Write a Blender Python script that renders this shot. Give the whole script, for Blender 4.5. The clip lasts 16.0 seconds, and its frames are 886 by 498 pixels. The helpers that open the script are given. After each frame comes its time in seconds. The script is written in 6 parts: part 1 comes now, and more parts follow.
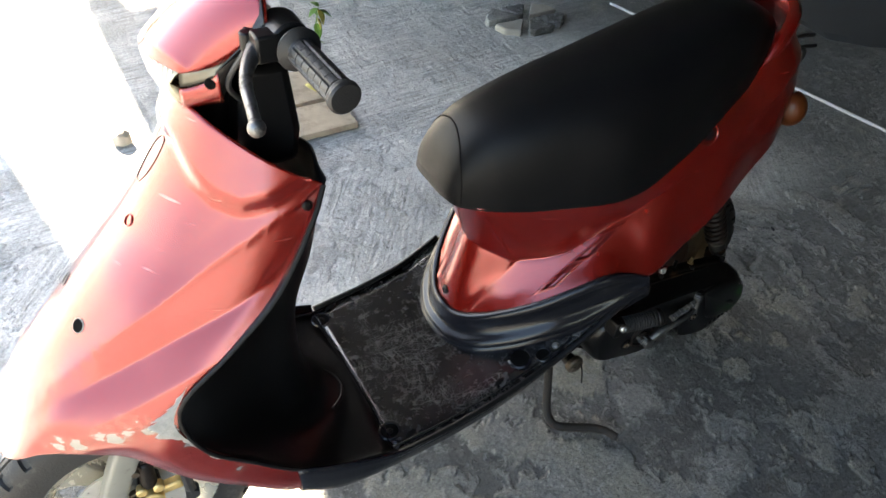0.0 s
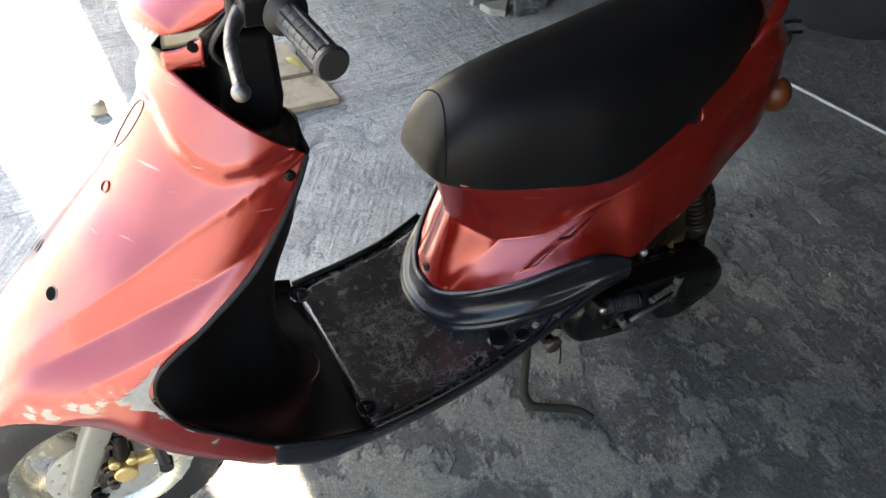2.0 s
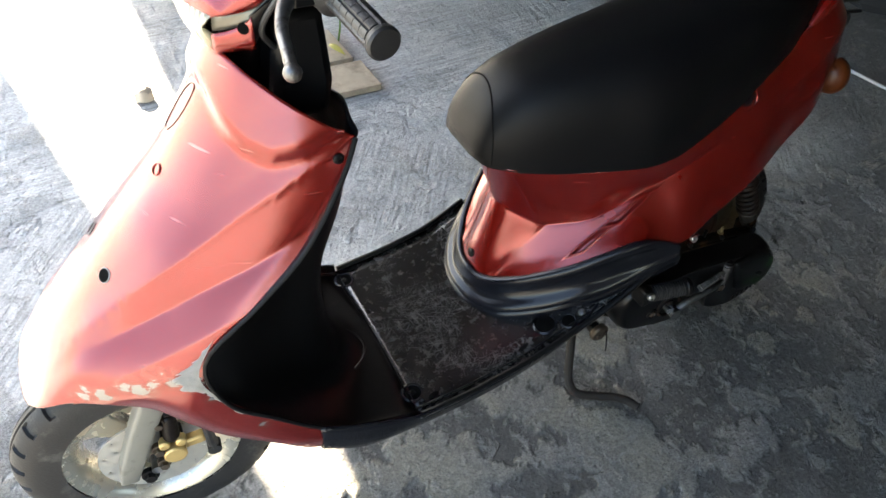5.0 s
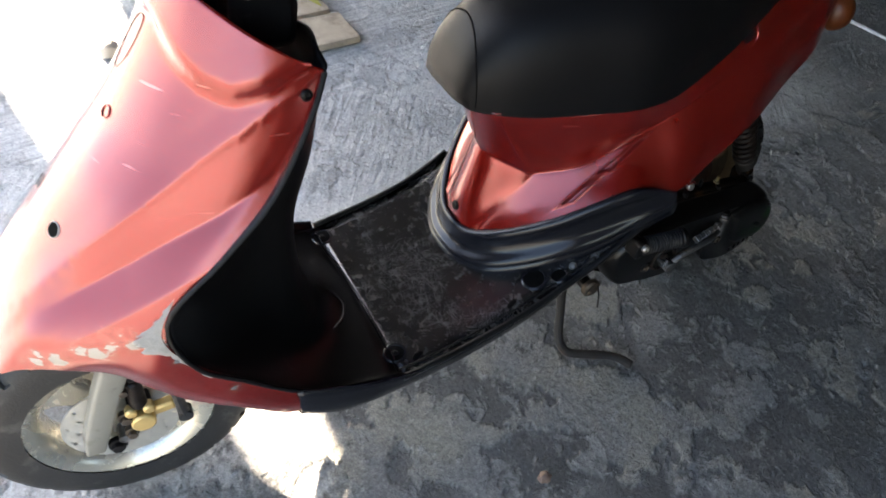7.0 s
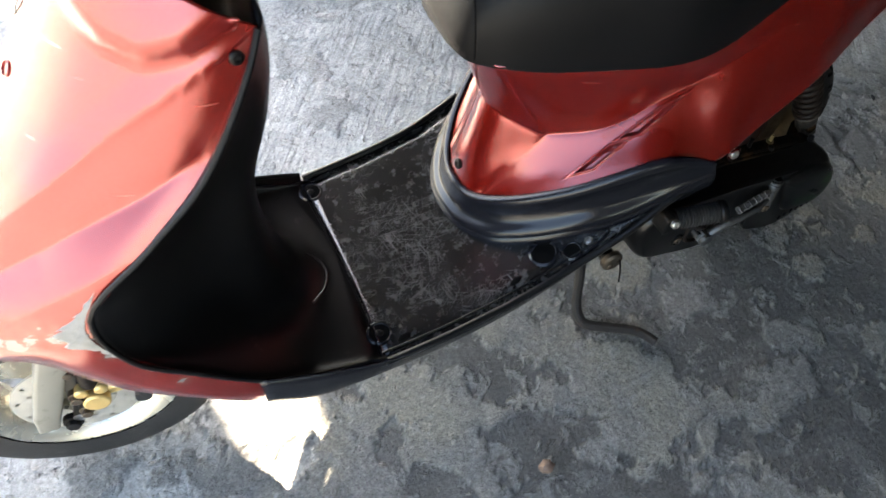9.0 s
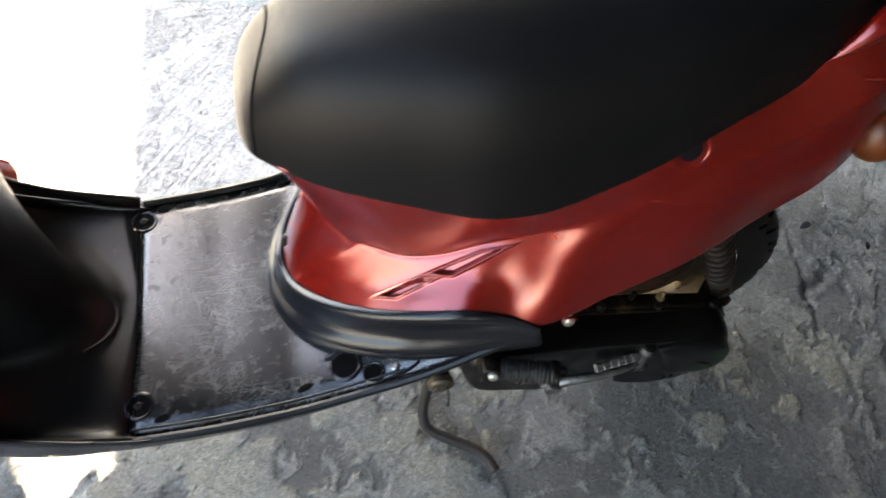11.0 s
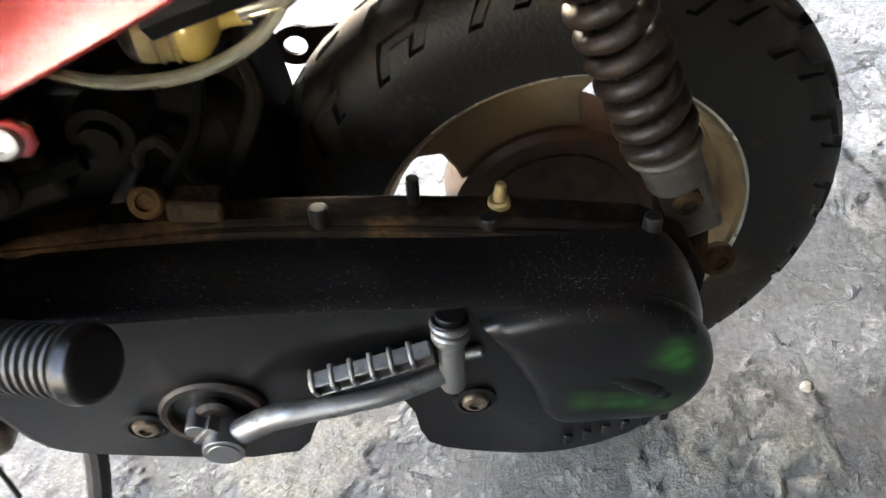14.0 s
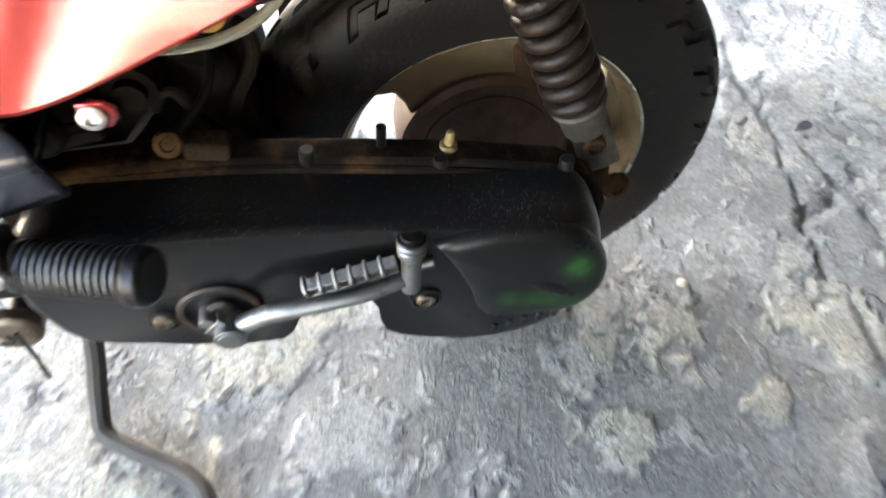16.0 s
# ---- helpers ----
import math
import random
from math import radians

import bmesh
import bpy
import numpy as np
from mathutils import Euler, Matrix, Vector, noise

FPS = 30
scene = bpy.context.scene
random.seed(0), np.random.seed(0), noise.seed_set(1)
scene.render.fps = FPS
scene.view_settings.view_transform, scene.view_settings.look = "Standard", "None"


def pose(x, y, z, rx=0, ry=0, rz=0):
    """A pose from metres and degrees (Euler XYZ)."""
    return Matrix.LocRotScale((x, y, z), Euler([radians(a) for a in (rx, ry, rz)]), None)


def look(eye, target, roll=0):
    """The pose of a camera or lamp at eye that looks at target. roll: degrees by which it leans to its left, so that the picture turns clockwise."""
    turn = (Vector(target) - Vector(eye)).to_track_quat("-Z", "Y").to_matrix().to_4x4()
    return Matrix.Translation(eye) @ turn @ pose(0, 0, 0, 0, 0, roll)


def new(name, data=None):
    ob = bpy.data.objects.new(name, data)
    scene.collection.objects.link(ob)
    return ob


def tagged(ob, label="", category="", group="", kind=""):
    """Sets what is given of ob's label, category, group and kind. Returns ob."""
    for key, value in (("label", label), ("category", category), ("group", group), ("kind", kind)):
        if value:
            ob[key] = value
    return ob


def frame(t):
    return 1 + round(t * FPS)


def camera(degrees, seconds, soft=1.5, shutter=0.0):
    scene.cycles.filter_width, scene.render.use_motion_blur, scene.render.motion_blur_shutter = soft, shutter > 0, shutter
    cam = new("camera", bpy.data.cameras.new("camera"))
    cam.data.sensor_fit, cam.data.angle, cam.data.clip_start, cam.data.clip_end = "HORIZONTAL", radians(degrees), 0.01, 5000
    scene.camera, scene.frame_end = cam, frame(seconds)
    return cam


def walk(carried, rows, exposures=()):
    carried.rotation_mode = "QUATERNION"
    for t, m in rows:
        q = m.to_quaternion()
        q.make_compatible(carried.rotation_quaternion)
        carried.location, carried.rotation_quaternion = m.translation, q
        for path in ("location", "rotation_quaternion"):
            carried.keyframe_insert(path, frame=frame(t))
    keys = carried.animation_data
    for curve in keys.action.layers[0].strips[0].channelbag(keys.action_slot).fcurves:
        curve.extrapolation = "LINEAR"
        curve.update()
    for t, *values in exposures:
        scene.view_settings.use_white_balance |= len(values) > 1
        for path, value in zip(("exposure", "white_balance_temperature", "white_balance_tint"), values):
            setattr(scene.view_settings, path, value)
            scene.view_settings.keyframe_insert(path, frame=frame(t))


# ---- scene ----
from mathutils.bvhtree import BVHTree

cam = camera(59.9, 16.0, shutter=0.5)
PATH = [
    (0, (-0.352, -0.81, 1.319), (0.457, 0.459, 0.0), 5.0),
    (0.5, (-0.354, -0.808, 1.318), (0.458, 0.461, 0.002), 5.2),
    (1, (-0.355, -0.807, 1.318), (0.476, 0.458, 0.011), 5.8),
    (1.5, (-0.358, -0.806, 1.311), (0.489, 0.43, -0.014), 7.0),
    (2, (-0.358, -0.805, 1.304), (0.491, 0.406, -0.042), 8.0),
    (2.5, (-0.362, -0.803, 1.302), (0.467, 0.423, -0.043), 7.5),
    (3, (-0.364, -0.801, 1.299), (0.432, 0.432, -0.06), 6.7),
    (3.5, (-0.367, -0.797, 1.295), (0.411, 0.438, -0.072), 6.6),
    (4, (-0.368, -0.797, 1.294), (0.404, 0.438, -0.076), 6.3),
    (6.5, (-0.359, -0.788, 1.262), (0.38, 0.438, -0.135), 5.6),
    (7, (-0.34, -0.768, 1.224), (0.422, 0.399, -0.211), 6.1),
    (7.5, (-0.314, -0.755, 1.197), (0.451, 0.358, -0.279), 7.4),
    (8, (-0.293, -0.732, 1.178), (0.42, 0.351, -0.345), 7.2),
    (8.2, (-0.288, -0.704, 1.168), (0.398, 0.353, -0.385), 7.2),
    (10.3, (0.096, -0.618, 1.19), (0.431, 0.48, -0.447), 4.8),
    (10.5, (0.128, -0.595, 1.191), (0.468, 0.47, -0.467), 8.3),
    (11, (0.22, -0.537, 1.202), (0.575, 0.503, -0.469), 11.5),
    (11.5, (0.333, -0.526, 1.198), (0.649, 0.545, -0.461), 10.1),
    (12, (0.488, -0.515, 1.103), (0.725, 0.567, -0.562), 9.8),
    (12.5, (0.551, -0.476, 0.911), (0.719, 0.674, -0.717), 4.6),
    (13, (0.608, -0.448, 0.741), (0.768, 0.831, -0.788), 1.1),
    (13.5, (0.637, -0.427, 0.656), (0.779, 0.928, -0.808), 0.5),
    (14, (0.655, -0.392, 0.589), (0.701, 1.013, -0.834), -3.2),
    (14.5, (0.673, -0.386, 0.57), (0.763, 1.024, -0.846), -2.4),
    (15, (0.675, -0.385, 0.573), (0.777, 1.013, -0.854), -1.3),
    (15.5, (0.67, -0.393, 0.585), (0.813, 0.967, -0.874), 0.2),
    (16, (0.623, -0.444, 0.689), (0.871, 0.715, -0.922), 5.2),
]
EXPOSURES = [(0, 3.86, 7600, 10), (4, 3.84, 7600, 10), (6.5, 3.68, 7350, 12), (7.2, 3.74, 7300, 14), (8.2, 3.98, 7400, 11), (10.3, 4.52, 7900, 12), (11.5, 4.90, 8200, 12), (12.5, 5.62, 8800, 12), (13.2, 5.85, 8500, 15), (14, 6.24, 8300, 17), (15.2, 6.68, 8300, 17), (16, 6.58, 8000, 14)]
walk(cam, [(t, look(e, g, r)) for t, e, g, r in PATH], EXPOSURES)

# ---- light ----
world = bpy.data.worlds.new("sky")
scene.world = world
world.use_nodes = True
wt = world.node_tree
sky = wt.nodes.new("ShaderNodeTexSky")
sky.sky_type, sky.sun_disc = "NISHITA", False
sky.sun_elevation, sky.sun_rotation = radians(38), radians(-10)
wt.links.new(sky.outputs[0], wt.nodes["Background"].inputs[0])
wt.nodes["Background"].inputs[1].default_value = 0.10
sun = new("sun", bpy.data.lights.new("sun", "SUN"))
sun.data.energy, sun.data.angle, sun.data.color = 5.0, radians(0.6), (1.0, 0.95, 0.86)
sun.matrix_world = look((-6 * math.sin(radians(10)), 6 * math.cos(radians(10)), 6 * math.tan(radians(38))), (0, 0, 0))


# ---- materials ----
def mat(name, color, rough=0.5, metal=0.0, coat=0.0, var=0.15, scale=30.0, bump=0.0, bscale=200.0, dirt=None, dirt_amt=0.0, dscale=8.0, spec=0.5):
    m = bpy.data.materials.new(name)
    m.use_nodes = True
    nt = m.node_tree
    b = nt.nodes["Principled BSDF"]
    L = nt.links.new
    tc = nt.nodes.new("ShaderNodeTexCoord")
    n1 = nt.nodes.new("ShaderNodeTexNoise")
    n1.inputs["Scale"].default_value, n1.inputs["Detail"].default_value = scale, 6
    L(tc.outputs["Object"], n1.inputs["Vector"])
    mix = nt.nodes.new("ShaderNodeMix")
    mix.data_type = "RGBA"
    lo = tuple(c * (1 - var) for c in color) + (1,)
    hi = tuple(min(1, c * (1 + var)) for c in color) + (1,)
    mix.inputs[6].default_value, mix.inputs[7].default_value = lo, hi
    L(n1.outputs["Fac"], mix.inputs[0])
    col = mix.outputs[2]
    rr = nt.nodes.new("ShaderNodeMapRange")
    rr.inputs[3].default_value, rr.inputs[4].default_value = max(0.03, rough * 0.8), min(1, rough * 1.2)
    L(n1.outputs["Fac"], rr.inputs[0])
    rout = rr.outputs[0]
    if dirt:
        n2 = nt.nodes.new("ShaderNodeTexNoise")
        n2.inputs["Scale"].default_value, n2.inputs["Detail"].default_value, n2.inputs["Roughness"].default_value = dscale, 9, 0.7
        L(tc.outputs["Object"], n2.inputs["Vector"])
        r2 = nt.nodes.new("ShaderNodeMapRange")
        r2.inputs[1].default_value, r2.inputs[2].default_value = 0.62 - 0.3 * dirt_amt, 0.75 - 0.2 * dirt_amt
        L(n2.outputs["Fac"], r2.inputs[0])
        m2 = nt.nodes.new("ShaderNodeMix")
        m2.data_type = "RGBA"
        m2.inputs[7].default_value = (*dirt, 1)
        L(r2.outputs[0], m2.inputs[0])
        L(col, m2.inputs[6])
        col = m2.outputs[2]
        r3 = nt.nodes.new("ShaderNodeMix")
        r3.inputs[3].default_value = 0.85
        L(r2.outputs[0], r3.inputs[0])
        L(rout, r3.inputs[2])
        rout = r3.outputs[0]
    L(col, b.inputs["Base Color"])
    L(rout, b.inputs["Roughness"])
    b.inputs["Metallic"].default_value = metal
    b.inputs["Coat Weight"].default_value = coat
    b.inputs["Coat Roughness"].default_value = 0.06
    b.inputs["Specular IOR Level"].default_value = spec
    if bump:
        n3 = nt.nodes.new("ShaderNodeTexNoise")
        n3.inputs["Scale"].default_value, n3.inputs["Detail"].default_value = bscale, 4
        L(tc.outputs["Object"], n3.inputs["Vector"])
        bp = nt.nodes.new("ShaderNodeBump")
        bp.inputs["Strength"].default_value, bp.inputs["Distance"].default_value = bump, 0.002
        L(n3.outputs["Fac"], bp.inputs["Height"])
        L(bp.outputs[0], b.inputs["Normal"])
    return m


def red_paint():
    """Metallic red with a clear coat, scratches, and bare filler along the lower lip of the fairing."""
    m = mat("red_paint", (0.215, 0.0072, 0.0042), 0.25, 0.56, 1.0, 0.12, 14)
    nt = m.node_tree
    L = nt.links.new
    b = nt.nodes["Principled BSDF"]
    b.inputs["Coat Roughness"].default_value, b.inputs["Coat IOR"].default_value = 0.07, 1.47
    tc = nt.nodes.new("ShaderNodeTexCoord")
    fl = nt.nodes.new("ShaderNodeTexNoise")
    fl.inputs["Scale"].default_value, fl.inputs["Detail"].default_value = 1400, 1
    L(tc.outputs["Object"], fl.inputs["Vector"])
    bp = nt.nodes.new("ShaderNodeBump")
    bp.inputs["Strength"].default_value, bp.inputs["Distance"].default_value = 0.08, 0.001
    L(fl.outputs["Fac"], bp.inputs["Height"])
    # slight waviness of the moulding, drawn out along the panels
    wm = nt.nodes.new("ShaderNodeMapping")
    wm.inputs["Scale"].default_value, wm.inputs["Rotation"].default_value = (5, 34, 26), (0, 0.85, 0)
    L(tc.outputs["Object"], wm.inputs[0])
    wn = nt.nodes.new("ShaderNodeTexNoise")
    wn.inputs["Scale"].default_value, wn.inputs["Detail"].default_value = 1.0, 3
    L(wm.outputs[0], wn.inputs["Vector"])
    wb2 = nt.nodes.new("ShaderNodeBump")
    wb2.inputs["Strength"].default_value, wb2.inputs["Distance"].default_value = 0.25, 0.0016
    L(wn.outputs["Fac"], wb2.inputs["Height"])
    L(bp.outputs[0], wb2.inputs["Normal"])
    L(wb2.outputs[0], b.inputs["Normal"])
    L(wb2.outputs[0], b.inputs["Coat Normal"])
    # fine scratches: stretched noise
    mp = nt.nodes.new("ShaderNodeMapping")
    mp.inputs["Scale"].default_value, mp.inputs["Rotation"].default_value = (14, 14, 190), (0.3, 0.9, 0.4)
    L(tc.outputs["Object"], mp.inputs[0])
    sc = nt.nodes.new("ShaderNodeTexNoise")
    sc.inputs["Scale"].default_value, sc.inputs["Detail"].default_value = 1.0, 2
    L(mp.outputs[0], sc.inputs["Vector"])
    sr = nt.nodes.new("ShaderNodeMapRange")
    sr.inputs[1].default_value, sr.inputs[2].default_value, sr.inputs[4].default_value = 0.73, 0.80, 0.35
    L(sc.outputs["Fac"], sr.inputs[0])
    src = b.inputs["Base Color"].links[0].from_socket
    mx = nt.nodes.new("ShaderNodeMix")
    mx.data_type = "RGBA"
    mx.inputs[7].default_value = (0.55, 0.30, 0.26, 1)
    L(sr.outputs[0], mx.inputs[0])
    L(src, mx.inputs[6])
    L(mx.outputs[2], b.inputs["Base Color"])
    return m



def chipped_paint(m, spots, reach, name="chipped_red_paint", soft=(0.22, 0.085, 0.06, 1), hard=(0.24, 0.232, 0.215, 1), edge=0.60):
    """Another colour showing through in ragged flakes round the given places."""
    m = m.copy()
    m.name = name
    nt = m.node_tree
    L = nt.links.new
    b = nt.nodes["Principled BSDF"]
    tc = nt.nodes.new("ShaderNodeTexCoord")
    n = nt.nodes.new("ShaderNodeTexNoise")
    n.inputs["Scale"].default_value, n.inputs["Detail"].default_value, n.inputs["Roughness"].default_value = 34, 9, 0.70
    mp = nt.nodes.new("ShaderNodeMapping")
    mp.inputs["Scale"].default_value = (0.45, 1, 1.6)
    L(tc.outputs["Object"], mp.inputs[0])
    L(mp.outputs[0], n.inputs["Vector"])
    least = None
    for x, y, z, grow in ((*p, 1.0)[:4] for p in spots):
        v = nt.nodes.new("ShaderNodeVectorMath")
        v.operation = "DISTANCE"
        v.inputs[1].default_value = (x, y, z)
        L(tc.outputs["Object"], v.inputs[0])
        q = nt.nodes.new("ShaderNodeMath")
        q.operation, q.inputs[1].default_value = "DIVIDE", grow
        L(v.outputs["Value"], q.inputs[0])
        if least is None:
            least = q.outputs[0]
        else:
            k = nt.nodes.new("ShaderNodeMath")
            k.operation = "MINIMUM"
            L(least, k.inputs[0])
            L(q.outputs[0], k.inputs[1])
            least = k.outputs[0]
    r = nt.nodes.new("ShaderNodeMapRange")
    r.inputs[1].default_value, r.inputs[2].default_value, r.inputs[3].default_value, r.inputs[4].default_value = 0.0, reach, 0.20, -0.25
    L(least, r.inputs[0])
    s = nt.nodes.new("ShaderNodeMath")
    L(r.outputs[0], s.inputs[0])
    L(n.outputs["Fac"], s.inputs[1])
    e = nt.nodes.new("ShaderNodeMapRange")
    e.inputs[1].default_value, e.inputs[2].default_value = 0.585, edge
    L(s.outputs[0], e.inputs[0])
    fade = nt.nodes.new("ShaderNodeMapRange")
    fade.inputs[1].default_value, fade.inputs[2].default_value, fade.inputs[4].default_value = 0.40, 0.60, 0.55
    L(s.outputs[0], fade.inputs[0])
    src = b.inputs["Base Color"].links[0].from_socket
    for fac, col in ((fade.outputs[0], soft), (e.outputs[0], hard)):
        mx = nt.nodes.new("ShaderNodeMix")
        mx.data_type = "RGBA"
        mx.inputs[7].default_value = col
        L(fac, mx.inputs[0])
        L(src, mx.inputs[6])
        src = mx.outputs[2]
    L(src, b.inputs["Base Color"])
    inv = nt.nodes.new("ShaderNodeMath")
    inv.operation, inv.inputs[0].default_value = "SUBTRACT", 1.0
    L(e.outputs[0], inv.inputs[1])
    if b.inputs["Coat Weight"].default_value > 0:
        L(inv.outputs[0], b.inputs["Coat Weight"])
    return m


def scuffed(m, name, amount, col):
    """A plastic with a web of fine pale scuffs in several directions."""
    m = m.copy()
    m.name = name
    nt = m.node_tree
    L = nt.links.new
    b = nt.nodes["Principled BSDF"]
    tc = nt.nodes.new("ShaderNodeTexCoord")
    total = None
    for turn, long_, thin in ((0.5, 26, 800), (1.4, 18, 640), (2.5, 38, 950), (0.05, 14, 700), (1.9, 24, 1100)):
        t = nt.nodes.new("ShaderNodeMapping")
        t.inputs["Rotation"].default_value = (0, 0, turn)
        L(tc.outputs["Object"], t.inputs[0])
        mp = nt.nodes.new("ShaderNodeMapping")
        mp.inputs["Scale"].default_value, mp.inputs["Location"].default_value = (long_, thin, 20), (turn * 7, 3, 1)
        L(t.outputs[0], mp.inputs[0])
        n = nt.nodes.new("ShaderNodeTexNoise")
        n.inputs["Scale"].default_value, n.inputs["Detail"].default_value = 1.0, 2
        L(mp.outputs[0], n.inputs["Vector"])
        r = nt.nodes.new("ShaderNodeMapRange")
        r.inputs[1].default_value, r.inputs[2].default_value = 0.60, 0.72
        L(n.outputs["Fac"], r.inputs[0])
        if total is None:
            total = r.outputs[0]
        else:
            k = nt.nodes.new("ShaderNodeMath")
            k.operation = "MAXIMUM"
            L(total, k.inputs[0])
            L(r.outputs[0], k.inputs[1])
            total = k.outputs[0]
    w = nt.nodes.new("ShaderNodeTexNoise")
    w.inputs["Scale"].default_value, w.inputs["Detail"].default_value = 9, 8
    L(tc.outputs["Object"], w.inputs["Vector"])
    wr = nt.nodes.new("ShaderNodeMapRange")
    wr.inputs[1].default_value, wr.inputs[2].default_value, wr.inputs[4].default_value = 0.42, 0.66, amount
    L(w.outputs["Fac"], wr.inputs[0])
    f = nt.nodes.new("ShaderNodeMath")
    f.operation = "MULTIPLY"
    L(total, f.inputs[0])
    L(wr.outputs[0], f.inputs[1])
    mx = nt.nodes.new("ShaderNodeMix")
    mx.data_type = "RGBA"
    mx.inputs[7].default_value = (*col, 1)
    L(f.outputs[0], mx.inputs[0])
    L(b.inputs["Base Color"].links[0].from_socket, mx.inputs[6])
    L(mx.outputs[2], b.inputs["Base Color"])
    src = b.inputs["Roughness"].links[0].from_socket
    rm = nt.nodes.new("ShaderNodeMix")
    rm.inputs[3].default_value = 0.6
    L(f.outputs[0], rm.inputs[0])
    L(src, rm.inputs[2])
    L(rm.outputs[0], b.inputs["Roughness"])
    return m


RED = red_paint()
CHIPPED = chipped_paint(RED, [(-.472, -.106, .451, .5), (-.456, -.114, .454, .9), (-.434, -.129, .457, 1.0), (-.406, -.141, .475, .9), (-.393, -.149, .476, 1.1), (-.376, -.156, .483, 1.1), (-.361, -.159, .498, .5), (-.347, -.166, .499, .5), (-.352, -.170, .484, .95), (-.337, -.175, .484, .95), (-.326, -.178, .487, .95), (-.315, -.180, .510, .75), (-.304, -.180, .530, .5), (-.316, -.183, .480, .9), (-.305, -.186, .456, .75), (-.290, -.190, .436, .6), (-.265, -.192, .408, .5), (-.240, -.196, .386, .6), (-.254, -.198, .374, .6), (-.527, -.010, .388, .5)], 0.030)
FILLER = mat("filler", (0.24, 0.225, 0.20), 0.85, var=0.45, scale=60, bump=0.5, bscale=300)
BLACK = mat("black_plastic", (0.004, 0.004, 0.0043), 0.32, var=0.3, scale=25, bump=0.15, bscale=900, dirt=(0.05, 0.048, 0.045), dirt_amt=0.02, dscale=20, spec=0.24)
SCUFF = scuffed(mat("floor_plastic", (0.005, 0.005, 0.0052), 0.22, var=0.5, scale=16, bump=0.12, bscale=300, dirt=(0.030, 0.030, 0.030), dirt_amt=0.20, dscale=60, spec=0.8), "scuffed_floor_plastic", 0.75, (0.20, 0.20, 0.195))
SKIRT = mat("black_trim", (0.006, 0.0065, 0.009), 0.24, var=0.2, scale=12, bump=0.05, bscale=700, spec=0.32)
VINYL = mat("seat_vinyl", (0.0046, 0.0047, 0.0053), 0.40, var=0.2, scale=40, bump=0.2, bscale=1300, spec=0.13)
THREAD = mat("seam_thread", (0.003, 0.003, 0.003), 0.8, spec=0.1)
RUBBER = mat("rubber", (0.012, 0.012, 0.0125), 0.5, var=0.3, scale=40, bump=0.2, bscale=500)
TYRE = mat("tyre_rubber", (0.0075, 0.0066, 0.0060), 0.48, var=0.4, scale=30, bump=0.25, bscale=300, dirt=(0.06, 0.042, 0.030), dirt_amt=0.2, dscale=14, spec=0.2)
TYREF = mat("worn_tyre_rubber", (0.022, 0.021, 0.020), 0.6, var=0.35, scale=30, bump=0.25, bscale=300, dirt=(0.09, 0.084, 0.075), dirt_amt=0.2, dscale=18, spec=0.3)
CASE = mat("engine_case_paint", (0.0038, 0.0034, 0.0034), 0.34, var=0.3, scale=20, bump=0.1, bscale=300, dirt=(0.040, 0.028, 0.019), dirt_amt=0.06, dscale=12, spec=0.20)
def dusted(m, name, scale, lo, hi, col):
    """Specks of pale dust."""
    m = m.copy()
    m.name = name
    nt = m.node_tree
    L = nt.links.new
    b = nt.nodes["Principled BSDF"]
    tc = nt.nodes.new("ShaderNodeTexCoord")
    n = nt.nodes.new("ShaderNodeTexNoise")
    n.inputs["Scale"].default_value, n.inputs["Detail"].default_value = scale, 2
    L(tc.outputs["Object"], n.inputs["Vector"])
    c = nt.nodes.new("ShaderNodeTexNoise")
    c.inputs["Scale"].default_value, c.inputs["Detail"].default_value = 14, 3
    L(tc.outputs["Object"], c.inputs["Vector"])
    g = nt.nodes.new("ShaderNodeNewGeometry")
    z = nt.nodes.new("ShaderNodeSeparateXYZ")
    L(g.outputs["Normal"], z.inputs[0])
    up = nt.nodes.new("ShaderNodeMapRange")
    up.inputs[1].default_value, up.inputs[2].default_value, up.inputs[3].default_value, up.inputs[4].default_value = 0.0, 0.8, -0.06, 0.02
    L(z.outputs[2], up.inputs[0])
    s1 = nt.nodes.new("ShaderNodeMath")
    L(n.outputs["Fac"], s1.inputs[0])
    L(up.outputs[0], s1.inputs[1])
    k = nt.nodes.new("ShaderNodeMath")
    k.operation, k.inputs[1].default_value, k.inputs[2].default_value = "MULTIPLY_ADD", 0.18, -0.09
    L(c.outputs["Fac"], k.inputs[0])
    s2 = nt.nodes.new("ShaderNodeMath")
    L(s1.outputs[0], s2.inputs[0])
    L(k.outputs[0], s2.inputs[1])
    r = nt.nodes.new("ShaderNodeMapRange")
    r.inputs[1].default_value, r.inputs[2].default_value = lo, hi
    L(s2.outputs[0], r.inputs[0])
    mx = nt.nodes.new("ShaderNodeMix")
    mx.data_type = "RGBA"
    mx.inputs[7].default_value = (*col, 1)
    L(r.outputs[0], mx.inputs[0])
    L(b.inputs["Base Color"].links[0].from_socket, mx.inputs[6])
    L(mx.outputs[2], b.inputs["Base Color"])
    return m


